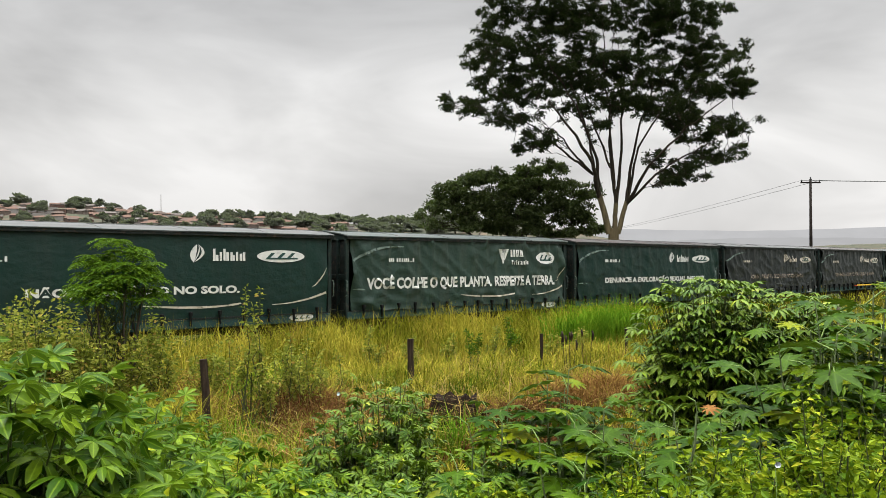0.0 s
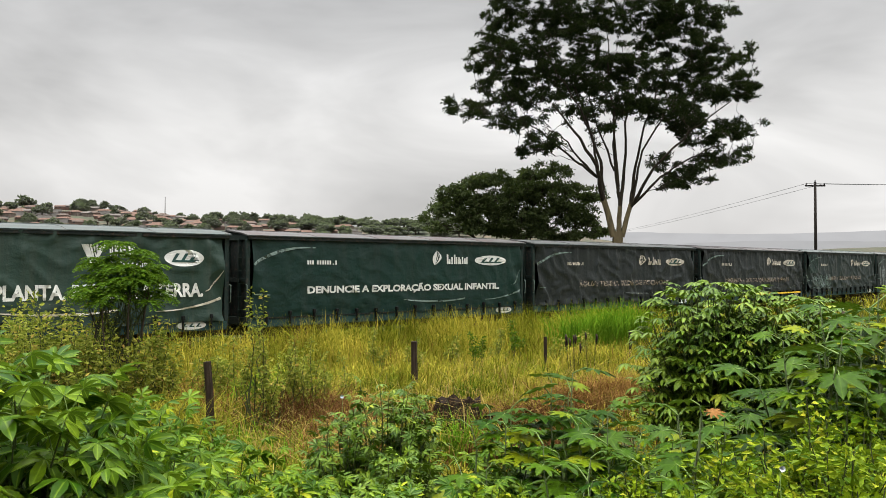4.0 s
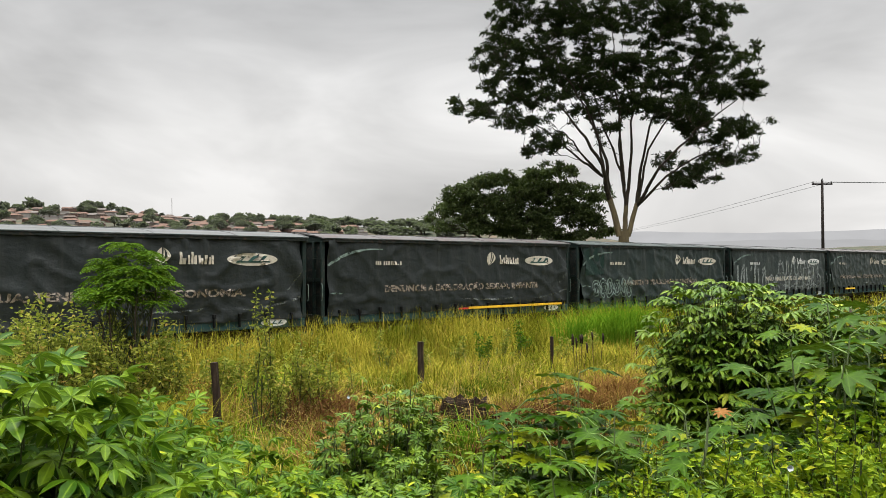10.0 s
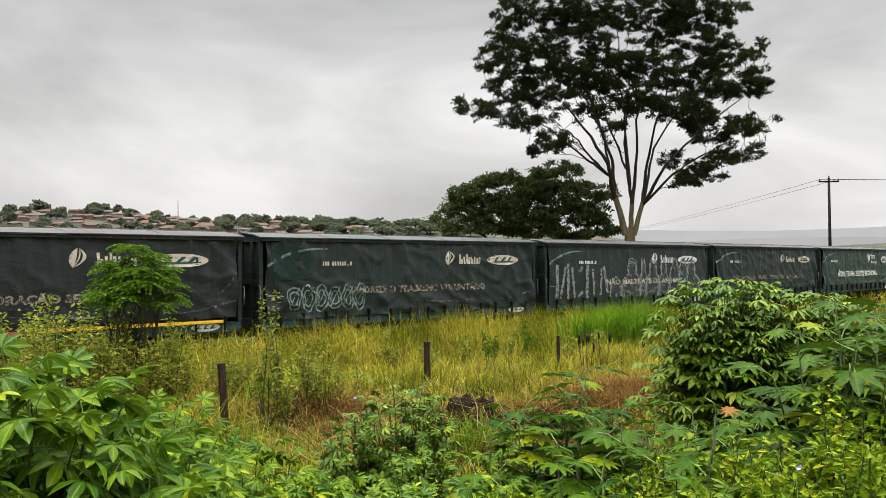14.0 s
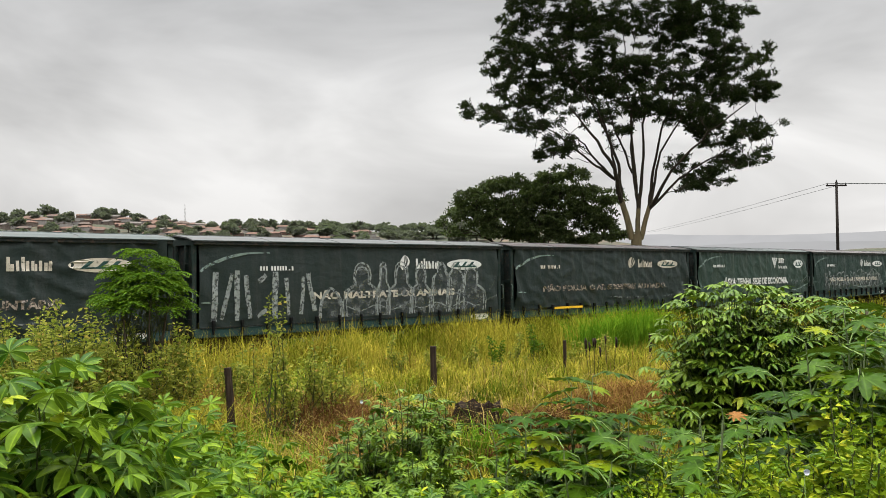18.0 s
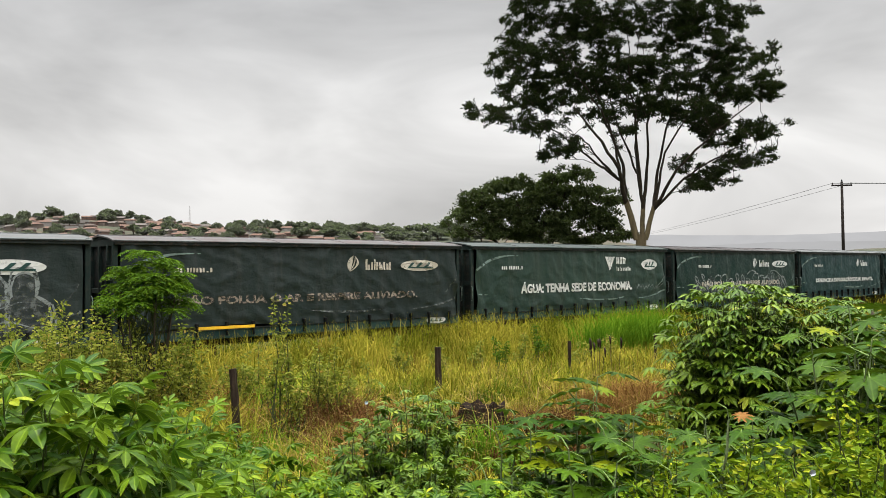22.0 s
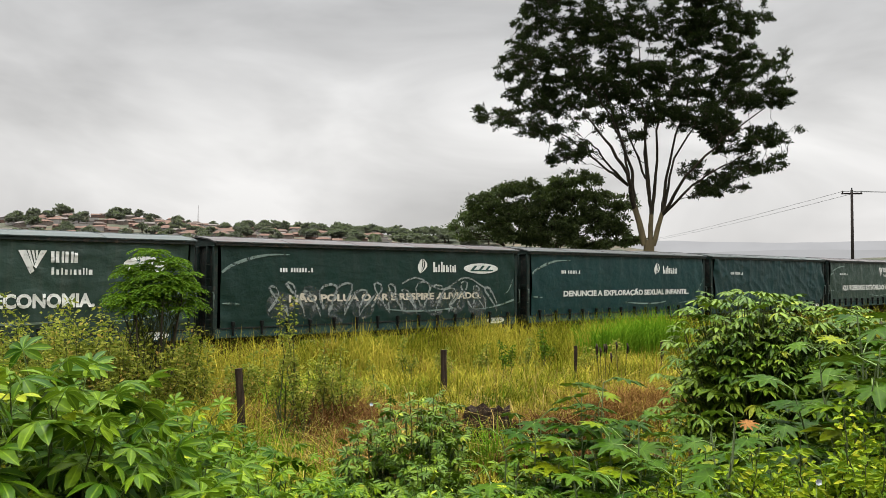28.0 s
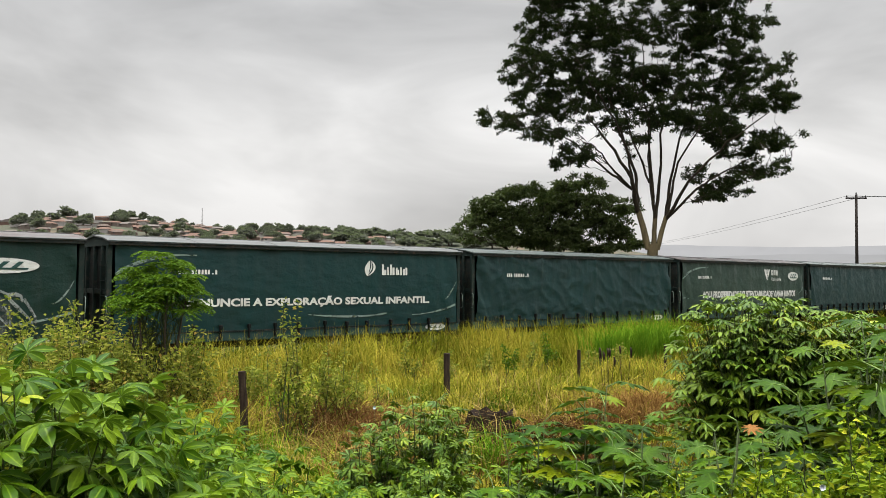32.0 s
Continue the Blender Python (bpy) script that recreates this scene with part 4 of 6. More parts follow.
def bough(acc, a, b, r0, r1, sag=0.0, n=6, jit=0.0, seed=0):
    """A curved limb from a to b; returns its points."""
    r = random.Random(seed)
    a, b = Vector(a), Vector(b)
    pts = []
    for i in range(n + 1):
        t = i / n
        p = a.lerp(b, t) + Vector((r.uniform(-jit, jit), r.uniform(-jit, jit), r.uniform(-jit, jit))) * math.sin(math.pi * t)
        p.z += sag * math.sin(math.pi * t)
        pts.append(p)
    acc.tube(pts, [r0 + (r1 - r0) * i / n for i in range(n + 1)], 7 if r0 > 0.1 else 5 if r0 > 0.03 else 4, False)
    return pts


def pad_leaves(c, rad, n, length):
    """Leaf positions and directions of one foliage pad: flat little sprays packed to a crisp, lumpy outline."""
    sprays = max(5, n // 26)
    d = unit(rng.normal(size=(sprays, 3)))
    lump = 0.86 + 0.22 * np.sin(d[:, :1] * 5.0 + c[0] * 3.1) * np.cos(d[:, 1:2] * 4.0 + c[2])
    sp = np.array(c) + d * rng.uniform(0.15, 1.0, (sprays, 1)) ** 0.42 * np.array(rad) * lump
    out = unit(d * np.array([1, 1, 0.25]) + rng.normal(0, 0.35, (sprays, 3)) * np.array([1, 1, 0.4]))
    k = rng.integers(0, sprays, n)
    along = rng.uniform(-0.9, 0.7, (n, 1)) * length
    pos = sp[k] + out[k] * along + rng.normal(0, 0.42, (n, 3)) * length * np.array([1, 1, 0.42])
    ax = out[k] * 0.6 + rng.normal(0, 0.7, (n, 3)) + np.array([0, 0, -0.35])
    return pos, ax


def crown_tree(name, base, fork, stems, limbs, pads, r_trunk, density, leaf_len, leaf_wid, bark, leaf_mat, label, depth=0.8, seed=3):
    """A tree: trunk to the fork, limbs fanning to the pads (x, z, half width, half height), twigs and leaves."""
    global rng
    rng = np.random.default_rng(seed)
    r = random.Random(seed)
    root = tagged(new(name), label, "tree")
    root.location = base
    acc = Acc()
    trunk = Acc()
    fx, fz = fork
    bough(trunk, (0, 0, -0.9), (fx, 0, fz), r_trunk, r_trunk * 0.8, 0, 6, 0.06, seed)
    nodes = []
    for x, z, rad in stems:
        main = Acc()
        p = bough(main, (fx + 0.3 * (x - fx), 0, fz - 0.3), (x, 0, z), rad, rad * 0.8, 0.0, 5, 0.03, seed + int(10 * z))
        link_mesh("limb", main.mesh("limb"), bark, root)
    for k, (x0, z0, x1, z1, x2, z2, rad) in enumerate(limbs):
        y2 = r.uniform(-1, 1) * depth * 2.2
        limb = Acc()
        p = bough(limb, (x0, 0, z0 - 0.15), (x1, y2 * 0.35, z1), rad, rad * 0.7, 0.0, 6, 0.05, seed + k)
        q = bough(limb, p[-1], (x2, y2, z2), rad * 0.7, rad * 0.22, 0.2, 8, 0.14, seed + 40 + k)
        link_mesh("limb", limb.mesh("limb"), M_BARK_BACKLIT, root)
        nodes += [(v, rad * 0.6 * (1 - i / 14)) for i, v in enumerate(p[3:])] + [(v, rad * 0.55 * (1 - i / 11)) for i, v in enumerate(q)]
    P, A = [], []
    # each pad breaks up into smaller shelves that overlap like tiles
    shelves = []
    for x, z, rx, rz in pads:
        for _ in range(max(4, round(rx * rz / 0.034))):
            a, q = r.uniform(0, 2 * math.pi), math.sqrt(r.random())
            sx, sz = min(rx * 0.8, r.uniform(0.30, 0.52)), min(rz * 0.8, r.uniform(0.18, 0.32))
            loose = 1.0
            if r.random() < 0.3:
                loose, sx, sz = 1.55, sx * 0.75, sz * 0.7
            shelves.append((x + q * math.cos(a) * (rx - 0.7 * sx) * min(loose, 1.2), z + q * math.sin(a) * (rz - 0.7 * sz) * loose, sx, sz))
    shelves.sort(key=lambda q: (q[0] - fx) ** 2 + (q[1] - fz) ** 2)
    at = np.array([tuple(n[0]) for n in nodes])
    thick = [n[1] for n in nodes]
    for k, (x, z, rx, rz) in enumerate(shelves):
        y = r.uniform(-1, 1) * depth
        c = Vector((x, y, z))
        near = int(np.argmin(np.linalg.norm(at - np.array(c), axis=1) + np.where(at[:, 2] > z - 0.2, 2.2, 0.0)))
        pts = bough(acc, at[near], c, min(0.04, max(0.013, thick[near] * 0.5)), 0.011, 0.12, 5, 0.2, seed + 90 + k)
        at = np.concatenate([at, [tuple(v) for v in pts[3:]]])
        thick += [0.026] * len(pts[3:])
        for j in range(2):
            e = c + Vector((r.uniform(-1, 1) * rx * 0.85, r.uniform(-1, 1) * rx * 0.7, r.uniform(-0.5, 0.8) * rz))
            bough(acc, r.choice(pts[2:]), e, 0.022, 0.008, 0.08, 3, 0.12, seed + 200 + k * 9 + j)
        n = int(density * rx * rz)
        pos, ax = pad_leaves((x, y, z), (rx, rx * 0.9, rz), n, leaf_len)
        P.append(pos)
        A.append(ax)
    P, A = np.concatenate(P), np.concatenate(A)
    link_mesh("trunk", trunk.mesh("trunk"), bark, root)
    link_mesh("twig", acc.mesh("twig"), M_BARK_BACKLIT, root)["kind"] = "stuff"
    n = len(P)
    link_mesh("crown", leaf_cloud("crown", P, A, rng.uniform(0.7, 1.3, n) * leaf_len, rng.uniform(0.7, 1.3, n) * leaf_wid), leaf_mat, root)["kind"] = "stuff"
    return root


# the tall umbrella-crowned tree: limbs as offset, middle, end, radius
TALL_STEMS = [(-0.75, 6.9, 0.2), (0.22, 6.4, 0.16), (0.85, 6.5, 0.16)]
TALL_LIMBS = [(-0.75, 6.9, -1.3, 8.6, -4.1, 11.8, 0.15), (-0.75, 6.9, -0.85, 9.0, -2.8, 14.6, 0.13), (0.22, 6.4, -0.1, 9.0, -0.8, 16.2, 0.11), (0.22, 6.4, 0.55, 8.6, 1.15, 15.3, 0.125),
              (0.85, 6.5, 1.2, 8.6, 3.1, 14.6, 0.12), (0.85, 6.5, 1.75, 8.4, 5.1, 11.6, 0.11), (0.85, 6.5, 2.1, 7.9, 4.4, 9.2, 0.09), (-1.2, 8.3, -2.2, 9.2, -5.6, 12.2, 0.10), (-1.1, 8.2, -2.6, 9.4, -4.6, 10.6, 0.08), (-0.8, 7.4, -1.6, 10.4, -4.8, 15.2, 0.09), (0.22, 6.4, 0.2, 10.2, 1.6, 17.4, 0.08), (0.85, 6.5, 1.5, 9.6, 4.6, 14.2, 0.09), (-0.1, 8.6, -0.9, 11.4, -2.0, 16.8, 0.07)]
TALL_PADS_A = [(-9.8, 12.2, 0.53, 0.46), (-8.3, 12.2, 0.99, 0.53), (-6.3, 12.6, 1.58, 0.53), (-6.0, 11.4, 1.71, 0.46), (-7.8, 13.4, 0.82, 0.36), (-8.5, 14.8, 0.72, 0.43), (-7.1, 15.2, 1.38, 0.66), (-7.0, 14.1, 0.92, 0.39), (-8.1, 15.9, 0.43, 0.30), (-7.1, 16.8, 1.15, 0.66), (-6.3, 17.6, 1.12, 0.53), (-4.9, 15.4, 1.48, 0.72), (-5.0, 13.8, 1.58, 0.66), (-4.2, 12.6, 1.25, 0.43), (-4.5, 17.1, 1.58, 0.72), (-3.1, 17.6, 1.48, 0.72), (-2.9, 16.1, 1.38, 0.53), (-2.9, 13.7, 1.32, 0.43), (-1.7, 14.8, 1.18, 0.92), (-4.4, 10.1, 1.18, 0.49), (-5.4, 9.8, 0.53, 0.46), (-1.9, 12.0, 1.32, 0.46), (-1.4, 17.1, 1.15, 0.99), (-1.3, 13.3, 0.86, 0.33)]
TALL_PADS_B = [(0.1, 14.6, 1.32, 0.92), (1.7, 14.2, 1.65, 0.72), (0.4, 17.6, 1.38, 0.66), (2.4, 17.3, 1.58, 0.72), (2.0, 16.2, 1.65, 0.43), (4.0, 17.4, 1.38, 0.72), (5.9, 17.3, 1.38, 0.72), (4.5, 15.6, 1.65, 0.59), (6.5, 15.3, 1.45, 0.53), (5.0, 14.3, 1.71, 0.66), (7.7, 14.3, 0.53, 0.46), (7.1, 13.1, 1.12, 0.79), (5.0, 13.0, 1.65, 0.56), (2.7, 13.6, 1.32, 0.39), (3.2, 12.0, 1.65, 0.46), (0.6, 12.0, 1.32, 0.43), (4.2, 11.2, 1.51, 0.53), (7.1, 10.9, 1.51, 0.59), (5.5, 10.4, 1.32, 0.39), (6.3, 9.3, 1.51, 0.56), (4.3, 8.1, 1.38, 0.79), (2.7, 8.9, 0.53, 0.53), (-0.8, 10.8, 0.72, 0.46), (3.0, 7.6, 0.53, 0.30)]
# the top of the crown rounds off above
TALL_PADS_C = [(6.3 * math.cos(a) - 0.8, 18.4 + 2.8 * math.sin(a) * q, 1.3, 0.65) for q in (0.35, 0.7, 1.0) for a in (0.6, 1.0, 1.4, 1.85, 2.25, 2.6)]
# thin sprays on the twigs inside the crown
TALL_PADS_D = [(-4.6 + 9.4 * (k * 0.618 % 1.0), 10.6 + 3.4 * (k * 0.382 % 1.0) + 1.0 * (k * 0.271 % 1.0), 0.48, 0.2) for k in range(42)]
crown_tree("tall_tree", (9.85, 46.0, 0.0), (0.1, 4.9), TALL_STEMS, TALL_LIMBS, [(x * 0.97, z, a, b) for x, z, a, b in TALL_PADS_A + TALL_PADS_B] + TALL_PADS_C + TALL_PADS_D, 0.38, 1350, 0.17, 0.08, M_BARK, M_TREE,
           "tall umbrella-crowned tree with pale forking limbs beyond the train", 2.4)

MANGO_LIMBS = [(-0.1, 2.0, -1.2, 3.4, -3.4, 5.4, 0.18), (0.0, 2.0, 0.2, 4.2, 0.4, 7.4, 0.2), (0.1, 2.0, 1.6, 3.6, 3.9, 6.0, 0.16), (0.05, 2.0, 1.0, 4.6, 2.2, 8.2, 0.13)]
MANGO_PADS = [(-5.4, 6.0, 0.43, 0.29), (-4.3, 6.7, 1.00, 0.79), (-4.6, 5.4, 0.89, 0.36), (-3.4, 7.4, 0.79, 0.57), (-2.1, 8.2, 1.00, 0.50), (-0.9, 8.2, 1.00, 0.50), (-2.3, 6.7, 1.61, 1.07), (-0.5, 7.0, 1.43, 0.89), (-1.6, 5.4, 2.14, 0.50), (1.1, 8.6, 0.89, 0.57), (0.7, 7.6, 1.25, 0.79), (2.3, 8.9, 1.07, 0.36), (1.8, 7.6, 1.61, 0.71), (3.4, 8.8, 0.64, 0.29), (3.7, 7.9, 1.07, 0.43), (5.0, 7.4, 0.89, 0.46), (5.9, 7.3, 0.29, 0.25), (3.7, 6.9, 1.61, 0.71), (2.0, 6.1, 1.79, 0.71), (4.5, 5.8, 1.25, 0.64), (5.5, 5.1, 0.89, 0.36), (1.2, 5.1, 2.14, 0.43), (3.7, 4.8, 1.61, 0.29), (0.2, 6.0, 1.43, 0.71)]
crown_tree("mango_tree", (3.95, 50.0, 0.0), (0.0, 2.2), [], MANGO_LIMBS, MANGO_PADS, 0.42, 1200, 0.22, 0.10, M_BARK_DARK, M_MANGO,
           "dense dark round-crowned tree behind the train", 2.2, 11)


M_POLE = worn("creosoted_pole", (0.010, 0.008, 0.007), (0.020, 0.016, 0.013), 3, 0.9, 0, 0.4, 20)


def power_pole(x, y, h):
    root = tagged(new("power_pole"), "slim dark utility pole with a crossarm and wires", "utility pole")
    root.location = (x, y, float(ground_z(x, y)))
    p = Acc()
    p.tube([(0, 0, -0.5), (0, 0, h)], [0.17, 0.11], 8)
    link_mesh("pole", p.mesh("pole"), M_POLE, root)
    part("crossarm", cuboid(-0.95, 0.95, -0.06, 0.06, h - 0.42, h - 0.28, 0.01), M_POLE, root)
    for dx in (-0.85, 0.0, 0.85):
        i = Acc()
        z0 = h - 0.28 if dx else h
        i.tube([(dx, 0, z0), (dx, 0, z0 + 0.1), (dx, 0, z0 + 0.2)], [0.04, 0.07, 0.03], 6)
        link_mesh("insulator", i.mesh("insulator"), M_STEEL, root)
    return root


POLE_A, POLE_B, POLE_C = (34.9, 75.0), (66.0, 66.0), (55.0, 300.0)
power_pole(*POLE_A, 11.3)


def wires(a, b, za, zb, sag, lateral):
    for k, d in enumerate(lateral):
        w = Acc()
        pts = []
        for i in range(25):
            t = i / 24
            pts.append((a[0] + (b[0] - a[0]) * t + d * (1 - t * 0.0), a[1] + (b[1] - a[1]) * t, za + (zb - za) * t - sag * 4 * t * (1 - t)))
        w.tube(pts, [0.022] * 25, 4, False)
        tagged(link_mesh("power_line", w.mesh("power_line"), M_STEEL), "thin dark overhead wire hung from the utility pole", "power line", "overhead wires")


wires(POLE_A, POLE_B, 10.75, 10.4, 0.35, (-0.85, 0.0, 0.85))
wires(POLE_A, POLE_C, 10.75, 14.5, 0.8, (-0.85, 0.85))

# small far post and shrub at the field's edge beyond the train
fp = Acc()
fp.tube([(0, 0, -0.4), (0.02, 0, 2.5), (0.0, 0, 4.6)], [0.16, 0.14, 0.12], 7)
ob = tagged(link_mesh("timber_post", fp.mesh("timber_post"), M_WOOD), "dark timber post beyond the train", "post")
ob.location = (41.5, 74.5, float(ground_z(41.5, 74.5)))

# the town on the hill
M_WALLS = [worn(f"render_{n}", c, tuple(v * 0.8 for v in c), 0.6, 0.9, 0, 0, 6.0) for n, c in (
    ("cream", (0.13, 0.105, 0.09)), ("brick", (0.10, 0.062, 0.050)), ("white", (0.24, 0.225, 0.21)), ("pink", (0.125, 0.086, 0.07)))]
M_TILES = [worn(f"tiles_{n}", c, tuple(v * 0.7 for v in c), 0.7, 0.9, 0, 0, 5.0) for n, c in (
    ("red", (0.120, 0.074, 0.056)), ("brown", (0.095, 0.072, 0.060)), ("grey", (0.120, 0.106, 0.096)))]
# leaves of the hillside trees, greyed and lightened: distance haze painted in
M_HAZED_LEAF = leafy("hazed_far_leaf", (0.105, 0.107, 0.096), (0.130, 0.131, 0.116), None, 0.3, 0.9, "island")
M_GLASS_DARK = worn("dark_window", (0.03, 0.03, 0.035), (0.05, 0.05, 0.05), 1, 0.3, 0, 0, 3)


def house_kind(k):
    """Wall box with a window row, a door and a hipped or gabled tile roof; meshes shared by its copies."""
    r = random.Random(k)
    w, d, h = r.uniform(8, 15), r.uniform(7, 10), r.choice((1.9, 2.1, 2.3, 2.6))
    root = tagged(new("house"), "small low house with a tiled roof on the hillside", "house", "houses of the hillside town")
    part("wall", cuboid(-w / 2, w / 2, -d / 2, d / 2, -3, h), M_WALLS[k % 4], root)
    bm = bmesh.new()
    o = 0.5
    if k % 3 == 2:
        box(bm, -w / 2 - 0.1, w / 2 + 0.1, -d / 2 - 0.1, d / 2 + 0.1, h, h + 0.5)
    else:
        ins = 0.0 if k % 3 else w * 0.22
        b = [bm.verts.new(v) for v in ((-w / 2 - o, -d / 2 - o, h), (w / 2 + o, -d / 2 - o, h), (w / 2 + o, d / 2 + o, h), (-w / 2 - o, d / 2 + o, h))]
        t = [bm.verts.new((-w / 2 - o + ins, 0, h + 1.9)), bm.verts.new((w / 2 + o - ins, 0, h + 1.9))]
        for f in ((b[0], b[1], t[1], t[0]), (b[2], b[3], t[0], t[1]), (b[1], b[2], t[1]), (b[3], b[0], t[0]), (b[3], b[2], b[1], b[0])):
            bm.faces.new(f)
    part("roof", bm, M_TILES[(k // 2) % 3], root)
    part("window", cuboid(-w * 0.3 - 0.8, -w * 0.3 + 0.8, -d / 2 - 0.05, -d / 2 + 0.05, 1.0, 2.2), M_GLASS_DARK, root)
    return root


def town():
    r = random.Random(21)
    kinds = [house_kind(k) for k in range(8)]
    count = 0
    for row in range(17):
        y = 535 + row * 24
        x = -0.62 * y
        while x < -0.15 * y + 6:
            x += r.uniform(9, 18) * (1 + 0.8 * (x / y + 0.62))
            if r.random() < 0.20:
                continue
            yy = y + r.uniform(-16, 16)
            m = pose(x, yy, float(ground_z(x, yy)) + 0.2, 0, 0, r.uniform(-28, 28))
            if count < len(kinds):
                kinds[count].matrix_basis = m
            else:
                copy_thing(r.choice(kinds), m)
            count += 1


town()


def clump_tree_mesh(name, seed, w, h, n):
    global rng
    rng = np.random.default_rng(seed)
    P, A = [], []
    r = random.Random(seed)
    for k in range(11):
        a, q = r.uniform(0, 2 * math.pi), math.sqrt(r.random())
        c = (q * 0.32 * w * math.cos(a), q * 0.32 * w * math.sin(a), h * (0.42 + 0.36 * (1 - q * q) * r.uniform(0.4, 1.0)))
        pos, ax = pad_leaves(c, (w * 0.24, w * 0.24, h * 0.24), n // 11, 0.45)
        P.append(pos)
        A.append(ax)
    P, A = np.concatenate(P), np.concatenate(A)
    return leaf_cloud(name, P, A, rng.uniform(0.6, 1.1, len(P)), rng.uniform(0.4, 0.7, len(P)))


def far_trees():
    r = random.Random(5)
    meshes = []
    for k in range(5):
        me = clump_tree_mesh("crown", 50 + k, r.uniform(9, 13), r.uniform(7, 9.5), 4600)
        me.materials.append(M_HAZED_LEAF)
        t = Acc()
        t.tube([(0, 0, -2), (0.2, 0, 5)], [0.5, 0.3], 6)
        tm = t.mesh("trunk")
        tm.materials.append(M_BARK_DARK)
        meshes.append((me, tm))

    def plant(x, y, s, wide=1.0):
        me, tm = r.choice(meshes)
        root = tagged(new("far_tree"), "tree between the hillside houses, distance haze painted into its leaf colour", "tree", "trees of the hillside town")
        root.matrix_basis = pose(x, y, float(ground_z(x, y)) - 0.5, 0, 0, r.uniform(0, 360)) @ Matrix.Diagonal((s * wide, s * wide, s, 1))
        for nm, m in (("crown", me), ("trunk", tm)):
            o = new(nm, m)
            o.parent = root
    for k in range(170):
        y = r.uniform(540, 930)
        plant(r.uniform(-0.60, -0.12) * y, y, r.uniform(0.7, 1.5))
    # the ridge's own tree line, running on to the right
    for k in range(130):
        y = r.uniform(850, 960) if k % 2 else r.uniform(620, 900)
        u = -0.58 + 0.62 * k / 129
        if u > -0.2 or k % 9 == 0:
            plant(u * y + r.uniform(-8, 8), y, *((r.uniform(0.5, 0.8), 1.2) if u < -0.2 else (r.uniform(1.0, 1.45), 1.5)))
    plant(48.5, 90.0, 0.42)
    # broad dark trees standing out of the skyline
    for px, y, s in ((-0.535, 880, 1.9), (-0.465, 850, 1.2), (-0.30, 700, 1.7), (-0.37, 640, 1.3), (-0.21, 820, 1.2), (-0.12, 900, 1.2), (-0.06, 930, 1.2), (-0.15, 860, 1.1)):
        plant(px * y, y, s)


far_trees()


def radio_mast():
    x, y = -0.357 * 900, 900
    m = Acc()
    for dx, dy in ((-0.9, -0.9), (0.9, -0.9), (0.0, 0.9)):
        m.tube([(dx, dy, 0), (dx * 0.3, dy * 0.3, 24)], [0.13, 0.10], 4, False)
    for k in range(9):
        z = 2.5 * k + 1
        s = 1 - 0.7 * z / 24
        ring = [(-0.9 * s, -0.9 * s, z), (0.9 * s, -0.9 * s, z + 1.2), (0, 0.9 * s, z + 2), (-0.9 * s, -0.9 * s, z + 2.5)]
        m.tube(ring, [0.06] * 4, 4, False)
    ob = tagged(link_mesh("radio_mast", m.mesh("radio_mast"), M_TILES[2]), "thin lattice radio mast above the town", "radio mast")
    ob.location = (x, y, float(ground_z(x, y)))


radio_mast()


def far_hills():
    """Far ranges on the horizon as upright sheets, their mist painted as a grey glow."""
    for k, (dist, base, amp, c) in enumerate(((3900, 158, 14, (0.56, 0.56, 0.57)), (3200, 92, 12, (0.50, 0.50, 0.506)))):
        bm = bmesh.new()
        prev = None
        for i in range(150):
            a = radians(-50 + 100 * i / 149)
            h = base + amp * (noise.noise((i * 0.06, k * 5.0, 1.0)) + 0.35 * noise.noise((i * 0.31, k * 5.0, 2.0)) + 0.15 * noise.noise((i * 1.3, k * 3.0, 4.0)))
            p = (bm.verts.new((dist * math.sin(a), dist * math.cos(a), -60)), bm.verts.new((dist * math.sin(a), dist * math.cos(a), h)))
            if prev:
                bm.faces.new((prev[0], p[0], p[1], prev[1]))
            prev = p
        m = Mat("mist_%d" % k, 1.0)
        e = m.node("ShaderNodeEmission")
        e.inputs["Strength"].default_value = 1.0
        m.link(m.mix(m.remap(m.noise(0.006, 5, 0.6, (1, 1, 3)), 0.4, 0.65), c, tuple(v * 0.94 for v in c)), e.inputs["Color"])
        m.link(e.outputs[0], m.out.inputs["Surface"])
        tagged(part("backdrop", bm, m.m), "far hills on the horizon, mist painted as a grey glow", "hills", kind="structure")


far_hills()
# ---- the field: fence, grass, shrubs ----


def fence_post(x, y, h, r, mat, lean=(0, 0), seed=0):
    rr = random.Random(seed)
    z = float(ground_z(x, y))
    a = Acc()
    pts, rad = [], []
    for i in range(8):
        t = i / 7
        pts.append((lean[0] * t + rr.uniform(-0.008, 0.008), lean[1] * t, -0.35 + (h + 0.35) * t))
        rad.append(r * (1.08 - 0.16 * t) * rr.uniform(0.94, 1.06))
    a.tube(pts, rad, 7)
    ob = tagged(link_mesh("fence_post", a.mesh("fence_post", False), mat), "dark weathered wooden fence post in tall grass", "fence post", "posts of the field fence")
    ob.location = (x, y, z)


fence_post(-3.98, 13.63, 1.68, 0.072, M_WOOD, (-0.14, 0), 1)
fence_post(-0.79, 19.6, 1.45, 0.085, M_WOOD, (-0.02, 0), 2)
fence_post(2.80, 22.7, 1.33, 0.055, M_WOOD, (0.02, 0), 3)
fence_post(5.88, 25.4, 1.30, 0.055, M_WOOD, (0, 0), 4)
fence_post(18.3, 36.4, 1.45, 0.13, M_WOOD_PALE, (-0.12, 0), 5)
fence_post(4.0, 26.2, 0.95, 0.05, M_WOOD, (-0.06, 0), 6)


def on_ground(x, y):
    return np.stack([x, y, ground_z(x, y) - 0.03], 1)


